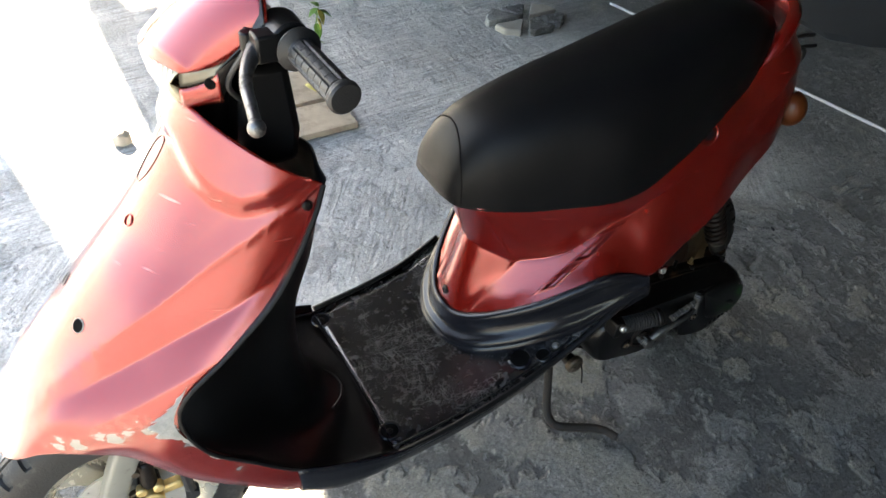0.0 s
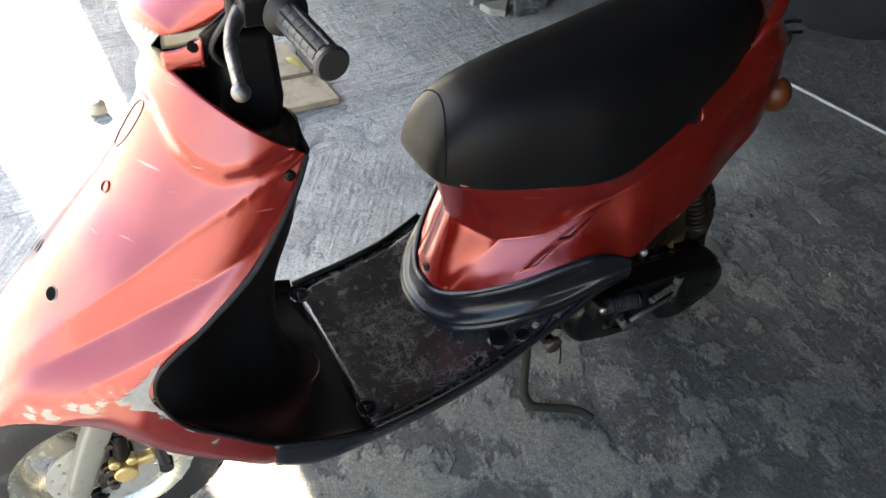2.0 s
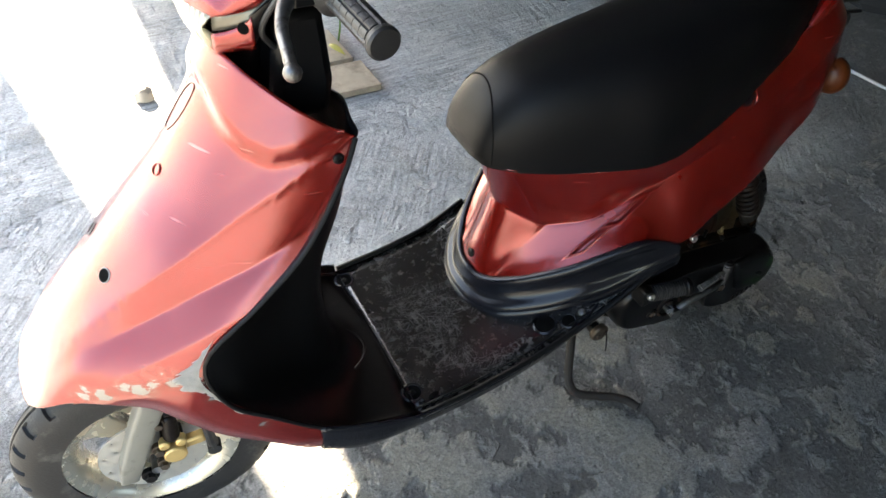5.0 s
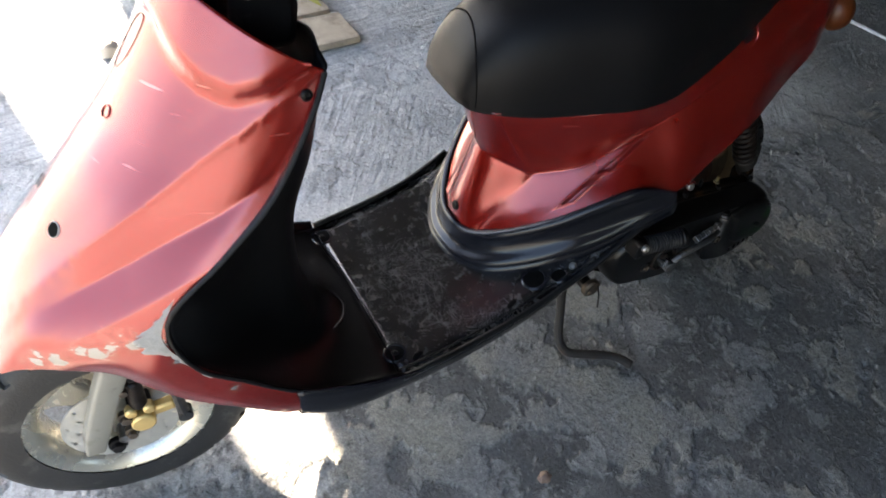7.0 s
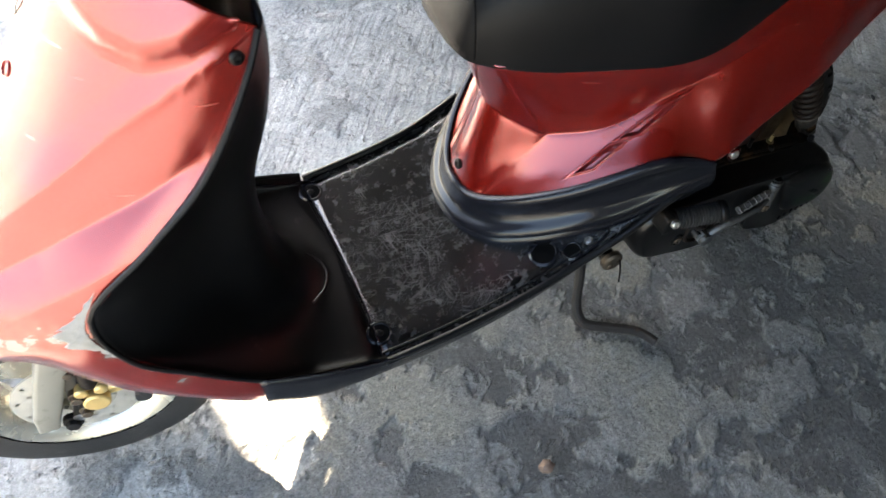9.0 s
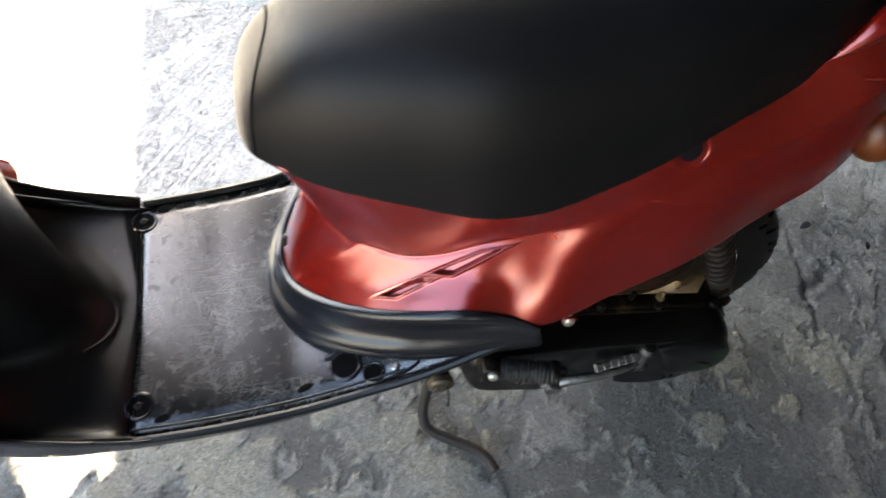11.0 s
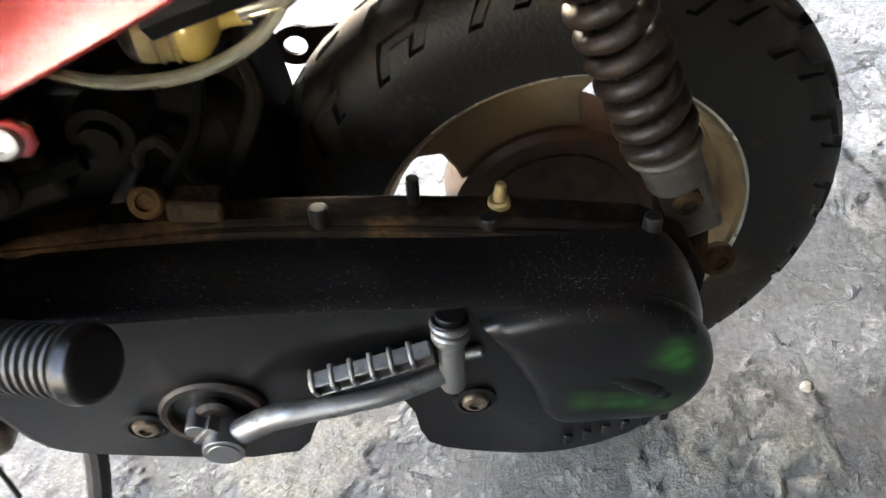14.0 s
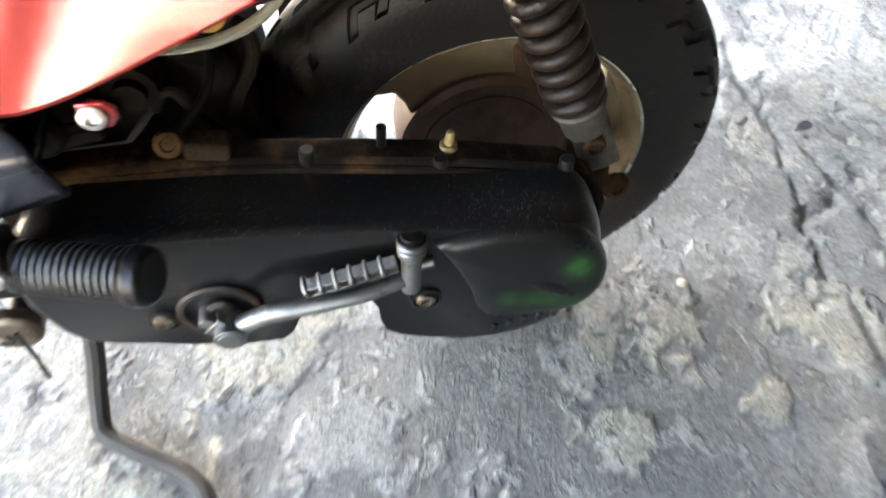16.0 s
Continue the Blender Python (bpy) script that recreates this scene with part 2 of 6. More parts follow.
DUSTY = dusted(mat("worn_case_paint", (0.0028, 0.0026, 0.0027), 0.30, var=0.65, scale=9, bump=0.05, bscale=420, dirt=(0.016, 0.011, 0.008), dirt_amt=0.14, dscale=13, spec=0.24), "dusty_case_paint", 1050, 0.715, 0.735, (0.25, 0.24, 0.22))
CRANK = mat("oily_aluminium", (0.0060, 0.0042, 0.0030), 0.8, 0.0, var=0.5, scale=40, bump=0.6, bscale=150, dirt=(0.055, 0.028, 0.012), dirt_amt=0.5, dscale=25, spec=0.06)
ALU = mat("cast_aluminium", (0.145, 0.143, 0.14), 0.40, 0.9, var=0.2, scale=60, bump=0.15, bscale=300, dirt=(0.06, 0.05, 0.04), dirt_amt=0.25, dscale=40)
STEEL = mat("steel", (0.45, 0.44, 0.42), 0.35, 1.0, var=0.25, scale=80, dirt=(0.16, 0.10, 0.06), dirt_amt=0.15, dscale=60)
RUST = mat("rusty_spring_steel", (0.009, 0.0055, 0.004), 0.42, 0.0, var=0.45, scale=60, bump=0.4, bscale=250, dirt=(0.026, 0.013, 0.008), dirt_amt=0.2, dscale=45, spec=0.18)
RIMP = mat("cream_rim_paint", (0.50, 0.47, 0.39), 0.27, 0.70, var=0.15, scale=20, dirt=(0.13, 0.085, 0.045), dirt_amt=0.12, dscale=38)
RIMR = mat("brown_stained_rim", (0.125, 0.082, 0.037), 0.42, 0.25, var=0.35, scale=15, dirt=(0.07, 0.045, 0.025), dirt_amt=0.4, dscale=10)
HUBM = mat("brown_drum", (0.060, 0.026, 0.010), 0.5, 0.3, var=0.4, scale=18, dirt=(0.022, 0.015, 0.010), dirt_amt=0.4, dscale=12)
DISC = mat("brake_disc_steel", (0.60, 0.57, 0.50), 0.4, 0.7, var=0.12, scale=90)
FORK = mat("grey_fork_paint", (0.20, 0.19, 0.16), 0.5, 0.2, var=0.15, scale=40, dirt=(0.12, 0.10, 0.08), dirt_amt=0.15, dscale=25)
BRASS = mat("gold_caliper", (0.62, 0.43, 0.17), 0.42, 0.5, var=0.2, scale=60)
AMBER = mat("amber_lens", (0.08, 0.020, 0.005), 0.40, var=0.3, spec=0.3)
FUEL = mat("fuel_filter_plastic", (0.86, 0.74, 0.50), 0.10, var=0.25, scale=30, coat=0.5)
FUEL.node_tree.nodes["Principled BSDF"].inputs["Transmission Weight"].default_value = 0.85
NIPPLE = mat("yellowed_nylon", (0.17, 0.115, 0.045), 0.4, var=0.3, scale=60)
GOLDP = mat("amber_plastic", (0.45, 0.30, 0.08), 0.2, 0.1, coat=0.6, var=0.25, scale=40)
DRUMRUST = mat("crusted_brown", (0.024, 0.015, 0.009), 0.9, var=0.7, scale=45, bump=0.8, bscale=150, dirt=(0.05, 0.033, 0.02), dirt_amt=0.3, dscale=60, spec=0.05)
SEATM = mat("worn_grey_steel", (0.038, 0.029, 0.020), 0.5, 0.2, var=0.5, scale=40, dirt=(0.014, 0.011, 0.009), dirt_amt=0.5, dscale=25)
BRONZE = mat("dull_brown_steel", (0.105, 0.082, 0.062), 0.45, 0.8, var=0.4, scale=60, dirt=(0.07, 0.045, 0.03), dirt_amt=0.3, dscale=40)
STUDS = mat("dark_bolt_steel", (0.008, 0.007, 0.0065), 0.45, 0.0, var=0.4, scale=60, spec=0.15)
BOSS = mat("oily_brown_casting", (0.008, 0.0055, 0.0045), 0.42, 0.0, var=0.5, scale=30, bump=0.3, bscale=200, dirt=(0.026, 0.013, 0.008), dirt_amt=0.3, dscale=40, spec=0.2)
GRIME = mat("grimy_black_casting", (0.007, 0.0056, 0.0046), 0.80, var=0.6, scale=25, bump=0.22, bscale=90, dirt=(0.024, 0.017, 0.012), dirt_amt=0.3, dscale=22, spec=0.04)
OLDIRON = mat("rusty_black_iron", (0.014, 0.010, 0.008), 0.7, 0.2, var=0.5, scale=40, bump=0.5, bscale=200, dirt=(0.05, 0.025, 0.014), dirt_amt=0.3, dscale=30)
VOID = mat("deep_black", (0.002, 0.002, 0.002), 0.95, var=0.1, spec=0.05)
HOSE = mat("clear_hose", (0.40, 0.37, 0.28), 0.12, var=0.15, coat=0.6)
HOSE.node_tree.nodes["Principled BSDF"].inputs["Transmission Weight"].default_value = 0.55
LENS = mat("headlight_lens", (0.50, 0.45, 0.30), 0.15, var=0.1, coat=0.6)
LENS.node_tree.nodes["Principled BSDF"].inputs["Transmission Weight"].default_value = 0.35
LENS.node_tree.nodes["Principled BSDF"].inputs["Base Color"].links[0].from_node.inputs[6].default_value = (0.36, 0.31, 0.19, 1)
ribs = LENS.node_tree.nodes.new("ShaderNodeTexWave")
ribs.bands_direction = "Y"
ribs.inputs["Scale"].default_value, ribs.inputs["Distortion"].default_value = 42, 1.5
ribtc = LENS.node_tree.nodes.new("ShaderNodeTexCoord")
ribbump = LENS.node_tree.nodes.new("ShaderNodeBump")
ribbump.inputs["Strength"].default_value, ribbump.inputs["Distance"].default_value = 0.7, 0.0015
LENS.node_tree.links.new(ribtc.outputs["Object"], ribs.inputs["Vector"])
LENS.node_tree.links.new(ribs.outputs["Fac"], ribbump.inputs["Height"])
LENS.node_tree.links.new(ribbump.outputs[0], LENS.node_tree.nodes["Principled BSDF"].inputs["Normal"])
BEZEL = mat("dull_olive_silver", (0.15, 0.135, 0.105), 0.42, 0.5, var=0.2, scale=40, dirt=(0.10, 0.06, 0.045), dirt_amt=0.2, dscale=20)
WHITEP = mat("faded_silver", (0.42, 0.41, 0.37), 0.4, 0.4)
WOOD = mat("weathered_board", (0.42, 0.33, 0.23), 0.75, var=0.3, scale=30, bump=0.4, bscale=120, dirt=(0.25, 0.19, 0.13), dirt_amt=0.3, dscale=12)
LEAF = mat("leaf_green", (0.10, 0.19, 0.03), 0.45, var=0.4, scale=40)
LEAFY = mat("leaf_yellow", (0.42, 0.35, 0.07), 0.5, var=0.3, scale=40)
STONE = mat("stone", (0.33, 0.29, 0.24), 0.9, var=0.3, scale=25, bump=0.6, bscale=90)
PEBBLE = mat("brown_pebble", (0.16, 0.10, 0.07), 0.9, var=0.3, scale=60)
# walls and roof slab kept near-black so that little light bounces inside
PLASTER = mat("plaster", (0.045, 0.043, 0.040), 0.9, var=0.2, scale=4, bump=0.4, bscale=40, dirt=(0.09, 0.085, 0.08), dirt_amt=0.3, dscale=2)
DARKSLAB = mat("dark_slab", (0.030, 0.029, 0.028), 0.9, var=0.3, scale=3, bump=0.4, bscale=40, dirt=(0.022, 0.021, 0.020), dirt_amt=0.4, dscale=2)
DARK = mat("dark_cloth", (0.022, 0.022, 0.024), 0.9, var=0.4, scale=20, bump=0.6, bscale=60)
CABLE = mat("grey_cable", (0.45, 0.45, 0.44), 0.5)


def concrete():
    m = bpy.data.materials.new("worn_concrete")
    m.use_nodes = True
    nt = m.node_tree
    L = nt.links.new
    b = nt.nodes["Principled BSDF"]
    tc = nt.nodes.new("ShaderNodeTexCoord")

    def noise_tex(scale, detail=8, rough=0.6, vec=None, dist=0.0):
        n = nt.nodes.new("ShaderNodeTexNoise")
        n.inputs["Scale"].default_value, n.inputs["Detail"].default_value = scale, detail
        n.inputs["Roughness"].default_value, n.inputs["Distortion"].default_value = rough, dist
        L(vec or tc.outputs["Object"], n.inputs["Vector"])
        return n.outputs["Fac"]

    def ramp(src, a, c, lo=0.0, hi=1.0):
        r = nt.nodes.new("ShaderNodeMapRange")
        r.inputs[1].default_value, r.inputs[2].default_value = a, c
        r.inputs[3].default_value, r.inputs[4].default_value = lo, hi
        L(src, r.inputs[0])
        return r.outputs[0]

    def blend(f, a, c):
        x = nt.nodes.new("ShaderNodeMix")
        x.data_type = "RGBA"
        L(f, x.inputs[0])
        for i, v in ((6, a), (7, c)):
            if isinstance(v, tuple):
                x.inputs[i].default_value = (*v, 1)
            else:
                L(v, x.inputs[i])
        return x.outputs[2]

    def math_n(op, a, c):
        x = nt.nodes.new("ShaderNodeMath")
        x.operation = op
        for i, v in ((0, a), (1, c)):
            if isinstance(v, (int, float)):
                x.inputs[i].default_value = v
            else:
                L(v, x.inputs[i])
        return x.outputs[0]

    # broom strokes: noise drawn out along three sweeps of the broom
    def strokes(angle):
        turn = nt.nodes.new("ShaderNodeMapping")
        turn.inputs["Rotation"].default_value = (0, 0, radians(-angle))
        L(tc.outputs["Object"], turn.inputs[0])
        mp = nt.nodes.new("ShaderNodeMapping")
        mp.inputs["Scale"].default_value = (5.5, 88, 5)
        L(turn.outputs[0], mp.inputs[0])
        return noise_tex(1.0, 4, 0.65, mp.outputs[0], 0.25)

    def choose(f, a, c):
        x = nt.nodes.new("ShaderNodeMix")
        L(f, x.inputs[0])
        L(a, x.inputs[2])
        L(c, x.inputs[3])
        return x.outputs[0]

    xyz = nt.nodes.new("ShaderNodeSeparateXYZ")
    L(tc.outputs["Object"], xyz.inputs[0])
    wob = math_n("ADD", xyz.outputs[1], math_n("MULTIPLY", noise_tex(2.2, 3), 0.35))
    stroke = choose(ramp(wob, 1.00, 1.06), choose(ramp(wob, 0.38, 0.46), strokes(78), strokes(55)), strokes(6))
    at = nt.nodes.new("ShaderNodeAttribute")
    at.attribute_name = "skin"
    skin = at.outputs["Fac"]
    big, mid, fine, grit = noise_tex(2.5, 6), noise_tex(11, 9, 0.68), noise_tex(90, 6, 0.7), noise_tex(420, 3, 0.6)
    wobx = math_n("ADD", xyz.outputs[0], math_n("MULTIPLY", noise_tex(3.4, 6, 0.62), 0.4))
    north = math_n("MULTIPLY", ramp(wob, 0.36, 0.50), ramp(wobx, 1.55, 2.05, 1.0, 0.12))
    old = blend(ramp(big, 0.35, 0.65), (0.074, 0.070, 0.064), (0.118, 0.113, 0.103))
    pale_tone = blend(ramp(big, 0.35, 0.65), (0.45, 0.430, 0.392), (0.57, 0.545, 0.497))
    # paler north and west: swept cement, plus brighter light put into its tone
    pale_area = math_n("MAXIMUM", north, ramp(wobx, 0.04, 0.18, 0.60, 0.0))
    # darker to the south: weaker light put into the tone
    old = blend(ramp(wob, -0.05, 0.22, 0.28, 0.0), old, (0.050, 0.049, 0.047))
    # paler again towards the east
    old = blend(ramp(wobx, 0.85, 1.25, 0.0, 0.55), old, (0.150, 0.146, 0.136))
    bare = blend(pale_area, old, pale_tone)
    smear = ramp(noise_tex(5.5, 8, 0.7, dist=0.6), 0.50, 0.68)
    bare = blend(math_n("MULTIPLY", smear, 0.5), bare, (0.24, 0.234, 0.220))
    top = blend(ramp(fine, 0.30, 0.70), (0.14, 0.136, 0.126), (0.28, 0.270, 0.249))
    sand = ramp(noise_tex(3.1, 4), 0.50, 0.62)
    top = blend(math_n("MULTIPLY", sand, 0.55), top, (0.35, 0.315, 0.24))
    plain = math_n("SUBTRACT", 1.0, math_n("MULTIPLY", north, 0.8))
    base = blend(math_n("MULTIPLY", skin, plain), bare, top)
    blot = ramp(noise_tex(23, 7, 0.62, dist=0.4), 0.55, 0.62)
    base = blend(math_n("MULTIPLY", math_n("MULTIPLY", blot, plain), 0.5), base, (0.30, 0.29, 0.27))
    dusk = ramp(noise_tex(15, 7, 0.65, dist=0.5), 0.58, 0.66)
    base = blend(math_n("MULTIPLY", math_n("MULTIPLY", dusk, plain), 0.28), base, (0.10, 0.10, 0.098))
    pits = ramp(noise_tex(46, 5, 0.6), 0.64, 0.70)
    base = blend(math_n("MULTIPLY", math_n("MULTIPLY", pits, plain), 0.7), base, (0.06, 0.058, 0.055))
    crumb = ramp(noise_tex(58, 9, 0.72, dist=0.3), 0.575, 0.615)
    where = ramp(noise_tex(6.5, 5, 0.6), 0.44, 0.60)
    base = blend(math_n("MULTIPLY", math_n("MULTIPLY", crumb, math_n("MULTIPLY", where, plain)), 0.55), base, (0.37, 0.36, 0.335))
    grain = ramp(noise_tex(170, 8, 0.78), 0.36, 0.64, 0.68, 1.28)
    soft = ramp(stroke, 0.30, 0.70, 0.90, 1.08)
    rough = ramp(noise_tex(4.2, 5, 0.6, dist=0.5), 0.40, 0.60)
    hard = choose(rough, ramp(stroke, 0.30, 0.66, 0.86, 1.08), ramp(stroke, 0.36, 0.62, 0.60, 1.16))
    shade = choose(skin, choose(north, soft, hard), ramp(grit, 0.3, 0.7, 0.74, 1.22))
    shade = math_n("MULTIPLY", shade, grain)
    mul = nt.nodes.new("ShaderNodeMix")
    mul.data_type, mul.blend_type = "RGBA", "MULTIPLY"
    mul.inputs[0].default_value = 1.0
    cmb = nt.nodes.new("ShaderNodeCombineColor")
    for i in range(3):
        L(shade, cmb.inputs[i])
    L(base, mul.inputs[6])
    L(cmb.outputs[0], mul.inputs[7])
    L(mul.outputs[2], b.inputs["Base Color"])
    L(ramp(mid, 0.3, 0.7, 0.62, 0.90), b.inputs["Roughness"])
    b.inputs["Specular IOR Level"].default_value = 0.35
    h = choose(skin, math_n("MULTIPLY", stroke, math_n("MULTIPLY", ramp(wob, 0.36, 0.50, 0.45, 1.1), ramp(rough, 0, 1, 0.4, 1.0))), math_n("ADD", math_n("MULTIPLY", fine, 1.2), math_n("MULTIPLY", grit, 0.5)))
    h = math_n("ADD", h, math_n("MULTIPLY", mid, 0.8))
    h = math_n("ADD", h, math_n("MULTIPLY", fine, 0.7))
    h = math_n("ADD", h, math_n("MULTIPLY", blot, 0.6))
    h = math_n("SUBTRACT", h, math_n("MULTIPLY", pits, 0.9))
    h = math_n("ADD", h, math_n("MULTIPLY", grit, 0.3))
    h = math_n("ADD", h, math_n("MULTIPLY", crumb, 0.45))
    bp = nt.nodes.new("ShaderNodeBump")
    bp.inputs["Strength"].default_value, bp.inputs["Distance"].default_value = 1.0, 0.0054
    L(h, bp.inputs["Height"])
    L(bp.outputs[0], b.inputs["Normal"])
    return m


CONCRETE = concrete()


# ---- mesh helpers ----
def finish(bm, name, material, smooth=True):
    bmesh.ops.recalc_face_normals(bm, faces=bm.faces)
    me = bpy.data.meshes.new(name)
    bm.to_mesh(me)
    bm.free()
    me.materials.append(material)
    for p in me.polygons:
        p.use_smooth = smooth
    return me


def part(name, bm, material, parent=None, label="", smooth=True, bevel=0.0, solid=0.0, sharp=35):
    me = finish(bm, name, material, smooth)
    if smooth and sharp:
        me.set_sharp_from_angle(angle=radians(sharp))
    ob = new(name, me)
    if parent:
        ob.parent = parent
    if label:
        ob["label"] = label
    if solid:
        md = ob.modifiers.new("solid", "SOLIDIFY")
        md.thickness, md.offset = abs(solid), -1 if solid > 0 else 1
    if bevel:
        md = ob.modifiers.new("bevel", "BEVEL")
        md.width, md.segments, md.limit_method, md.angle_limit = bevel, 2, "ANGLE", radians(40)
    return ob


def crom(pts, n):
    """Centripetal Catmull-Rom through pts, n steps a span."""
    p = [Vector(q) for q in pts]
    m = len(p)
    out = []
    for i in range(m - 1):
        b, c = p[i], p[i + 1]
        a = p[i - 1] if i else b + (b - c)
        d = p[i + 2] if i + 2 < m else c + (c - b)
        t0 = 0.0
        t1 = t0 + max((b - a).length, 1e-6) ** 0.5
        t2 = t1 + max((c - b).length, 1e-6) ** 0.5
        t3 = t2 + max((d - c).length, 1e-6) ** 0.5
        for k in range(n):
            t = t1 + (t2 - t1) * k / n
            a1 = a * ((t1 - t) / (t1 - t0)) + b * ((t - t0) / (t1 - t0))
            a2 = b * ((t2 - t) / (t2 - t1)) + c * ((t - t1) / (t2 - t1))
            a3 = c * ((t3 - t) / (t3 - t2)) + d * ((t - t2) / (t3 - t2))
            b1 = a1 * ((t2 - t) / (t2 - t0)) + a2 * ((t - t0) / (t2 - t0))
            b2 = a2 * ((t3 - t) / (t3 - t1)) + a3 * ((t - t1) / (t3 - t1))
            out.append(b1 * ((t2 - t) / (t2 - t1)) + b2 * ((t - t1) / (t2 - t1)))
    out.append(p[-1])
    return out


def grid(bm, rows, close=False):
    """Quads over equal rows of points."""
    vs = [[bm.verts.new(p) for p in r] for r in rows]
    for i in range(len(vs) - 1):
        m = len(vs[i])
        for j in range(m if close else m - 1):
            k = (j + 1) % m
            f = [vs[i][j], vs[i][k], vs[i + 1][k], vs[i + 1][j]]
            f = [v for q, v in enumerate(f) if v not in f[:q]]
            if len(f) > 2:
                bm.faces.new(f)
    return vs


def surf(rows, nu=5, nv=5, mirror=False, inv=None, skip=(0, 0), bm=None):
    """A smooth sheet through a net of points; mirror adds the other side in y (first column on y = 0); skip: rows that only guide the slope at either end."""
    rows = [[inv(*p) if inv else Vector(p) for p in r] for r in rows]
    if mirror:
        full = []
        for r in rows:
            c = [Vector((p.x, 0 if i == 0 else p.y, p.z)) for i, p in enumerate(r)]
            full.append([Vector((p.x, -p.y, p.z)) for p in reversed(c[1:])] + c)
        rows = full
    rows = [crom(r, nu) for r in rows]
    cols = [crom([r[j] for r in rows], nv) for j in range(len(rows[0]))]
    bm = bm or bmesh.new()
    grid(bm, [[c[i] for c in cols] for i in range(skip[0] * nv, len(cols[0]) - skip[1] * nv)])
    bmesh.ops.remove_doubles(bm, verts=bm.verts, dist=1e-5)
    return bm


def tube(bm, pts, r, n=10, sub=6, caps=True):
    """A round bar along a smooth line; r may be a number or one a point of the finished line."""
    line = crom(pts, sub) if sub > 1 else [Vector(p) for p in pts]
    rings, up = [], None
    for i, p in enumerate(line):
        d = (line[min(i + 1, len(line) - 1)] - line[max(i - 1, 0)]).normalized()
        if up is None:
            up = d.orthogonal().normalized()
        up = (up - d * up.dot(d)).normalized()
        s = d.cross(up)
        rr = r if isinstance(r, (int, float)) else r[min(len(r) - 1, int(i * len(r) / len(line)))]
        rings.append([p + up * (rr * math.cos(a)) + s * (rr * math.sin(a)) for a in (2 * math.pi * k / n for k in range(n))])
    vs = grid(bm, rings, True)
    if caps:
        bm.faces.new(list(reversed(vs[0])))
        bm.faces.new(vs[-1])
    return bm


def lathe(bm, profile, n=48, m=Matrix()):
    """Spin (radius, offset) pairs about the y axis, then place by m."""
    rows = []
    for r, y in profile:
        rows.append([m @ Vector((r * math.cos(a), y, r * math.sin(a))) for a in (2 * math.pi * k / n for k in range(n))])
    grid(bm, rows, True)
    return bm


def box(bm, lo, hi, m=Matrix()):
    v = [bm.verts.new(m @ Vector((x, y, z))) for x in (lo[0], hi[0]) for y in (lo[1], hi[1]) for z in (lo[2], hi[2])]
    for f in ((0, 1, 3, 2), (4, 6, 7, 5), (0, 4, 5, 1), (2, 3, 7, 6), (0, 2, 6, 4), (1, 5, 7, 3)):
        bm.faces.new([v[i] for i in f])
    return bm


def slab(bm, outline, y0, y1, axis="y"):
    """A plate: an outline of (x, z) between y0 and y1, or of (x, y) between two heights."""
    def at(p, q):
        return (p[0], q, p[1]) if axis == "y" else (p[0], p[1], q)
    a = [bm.verts.new(at(p, y0)) for p in outline]
    b = [bm.verts.new(at(p, y1)) for p in outline]
    bm.faces.new(a)
    bm.faces.new(list(reversed(b)))
    for i in range(len(a)):
        j = (i + 1) % len(a)
        bm.faces.new([a[j], a[i], b[i], b[j]])
    return bm


def cyl(bm, p, q, r, n=16, r2=None):
    p, q = Vector(p), Vector(q)
    line = [p, q]
    d = (q - p).normalized()
    u = d.orthogonal().normalized()
    s = d.cross(u)
    rings = [[c + u * (rr * math.cos(a)) + s * (rr * math.sin(a)) for a in (2 * math.pi * k / n for k in range(n))] for c, rr in zip(line, (r, r if r2 is None else r2))]
    vs = grid(bm, rings, True)
    bm.faces.new(list(reversed(vs[0])))
    bm.faces.new(vs[-1])
    return bm


def screw(parent, p, d, r, material=None, label="", name="screw"):
    """A round-headed screw with a cross slot, its head towards d."""
    d = Vector(d).normalized()
    u = d.orthogonal().normalized()
    s = d.cross(u)
    bm = bmesh.new()
    prof = ((r, -0.004), (r, 0.0005), (r * 0.85, 0.0022), (r * 0.5, 0.003), (r * 0.45, 0.0012), (0.0001, 0.0010))
    grid(bm, [[Vector(p) + d * h + u * (q * math.cos(a)) + s * (q * math.sin(a)) for a in (2 * math.pi * k / 14 for k in range(14))] for q, h in prof], True)
    return part(name, bm, material or STEEL, parent, label)

# ---- ground, and unseen walls and roof for the light ----
CRACKS = [[(1.173, .682), (1.203, .618), (1.189, .508), (1.181, .378), (1.168, .290), (1.184, .247), (1.184, .197), (1.175, .149), (1.174, .076), (1.157, .038), (1.158, -.024), (1.172, -.084), (1.168, -.14), (1.163, -.176), (1.136, -.235)], [(1.229, .108), (1.210, .075), (1.175, .065), (1.155, .049)], [(1.20, .212), (1.215, .15), (1.25, .06), (1.24, -.05)], [(1.36, 1.30), (1.32, 1.12), (1.38, .98), (1.35, .80)]]


def plates(x, y):
    """How far the rough top skin of mortar still covers the floor: 0 to 1 with ragged edges."""
    f = 0.5 + 0.60 * noise.fractal(Vector((x * 7.6 + 3.1, y * 7.6, 1.7)), 0.65, 2.1, 6) - .035 - .08 * max(0, min(1, (x - .45) / .5))
    f += 0.22 * math.exp(-((x - .26) / .30) ** 2 - ((y + .14) / .16) ** 2) - .12 * max(0, min(1, (y - .25) / .2))
    return max(0.0, min(1.0, (f - 0.49) / 0.035))


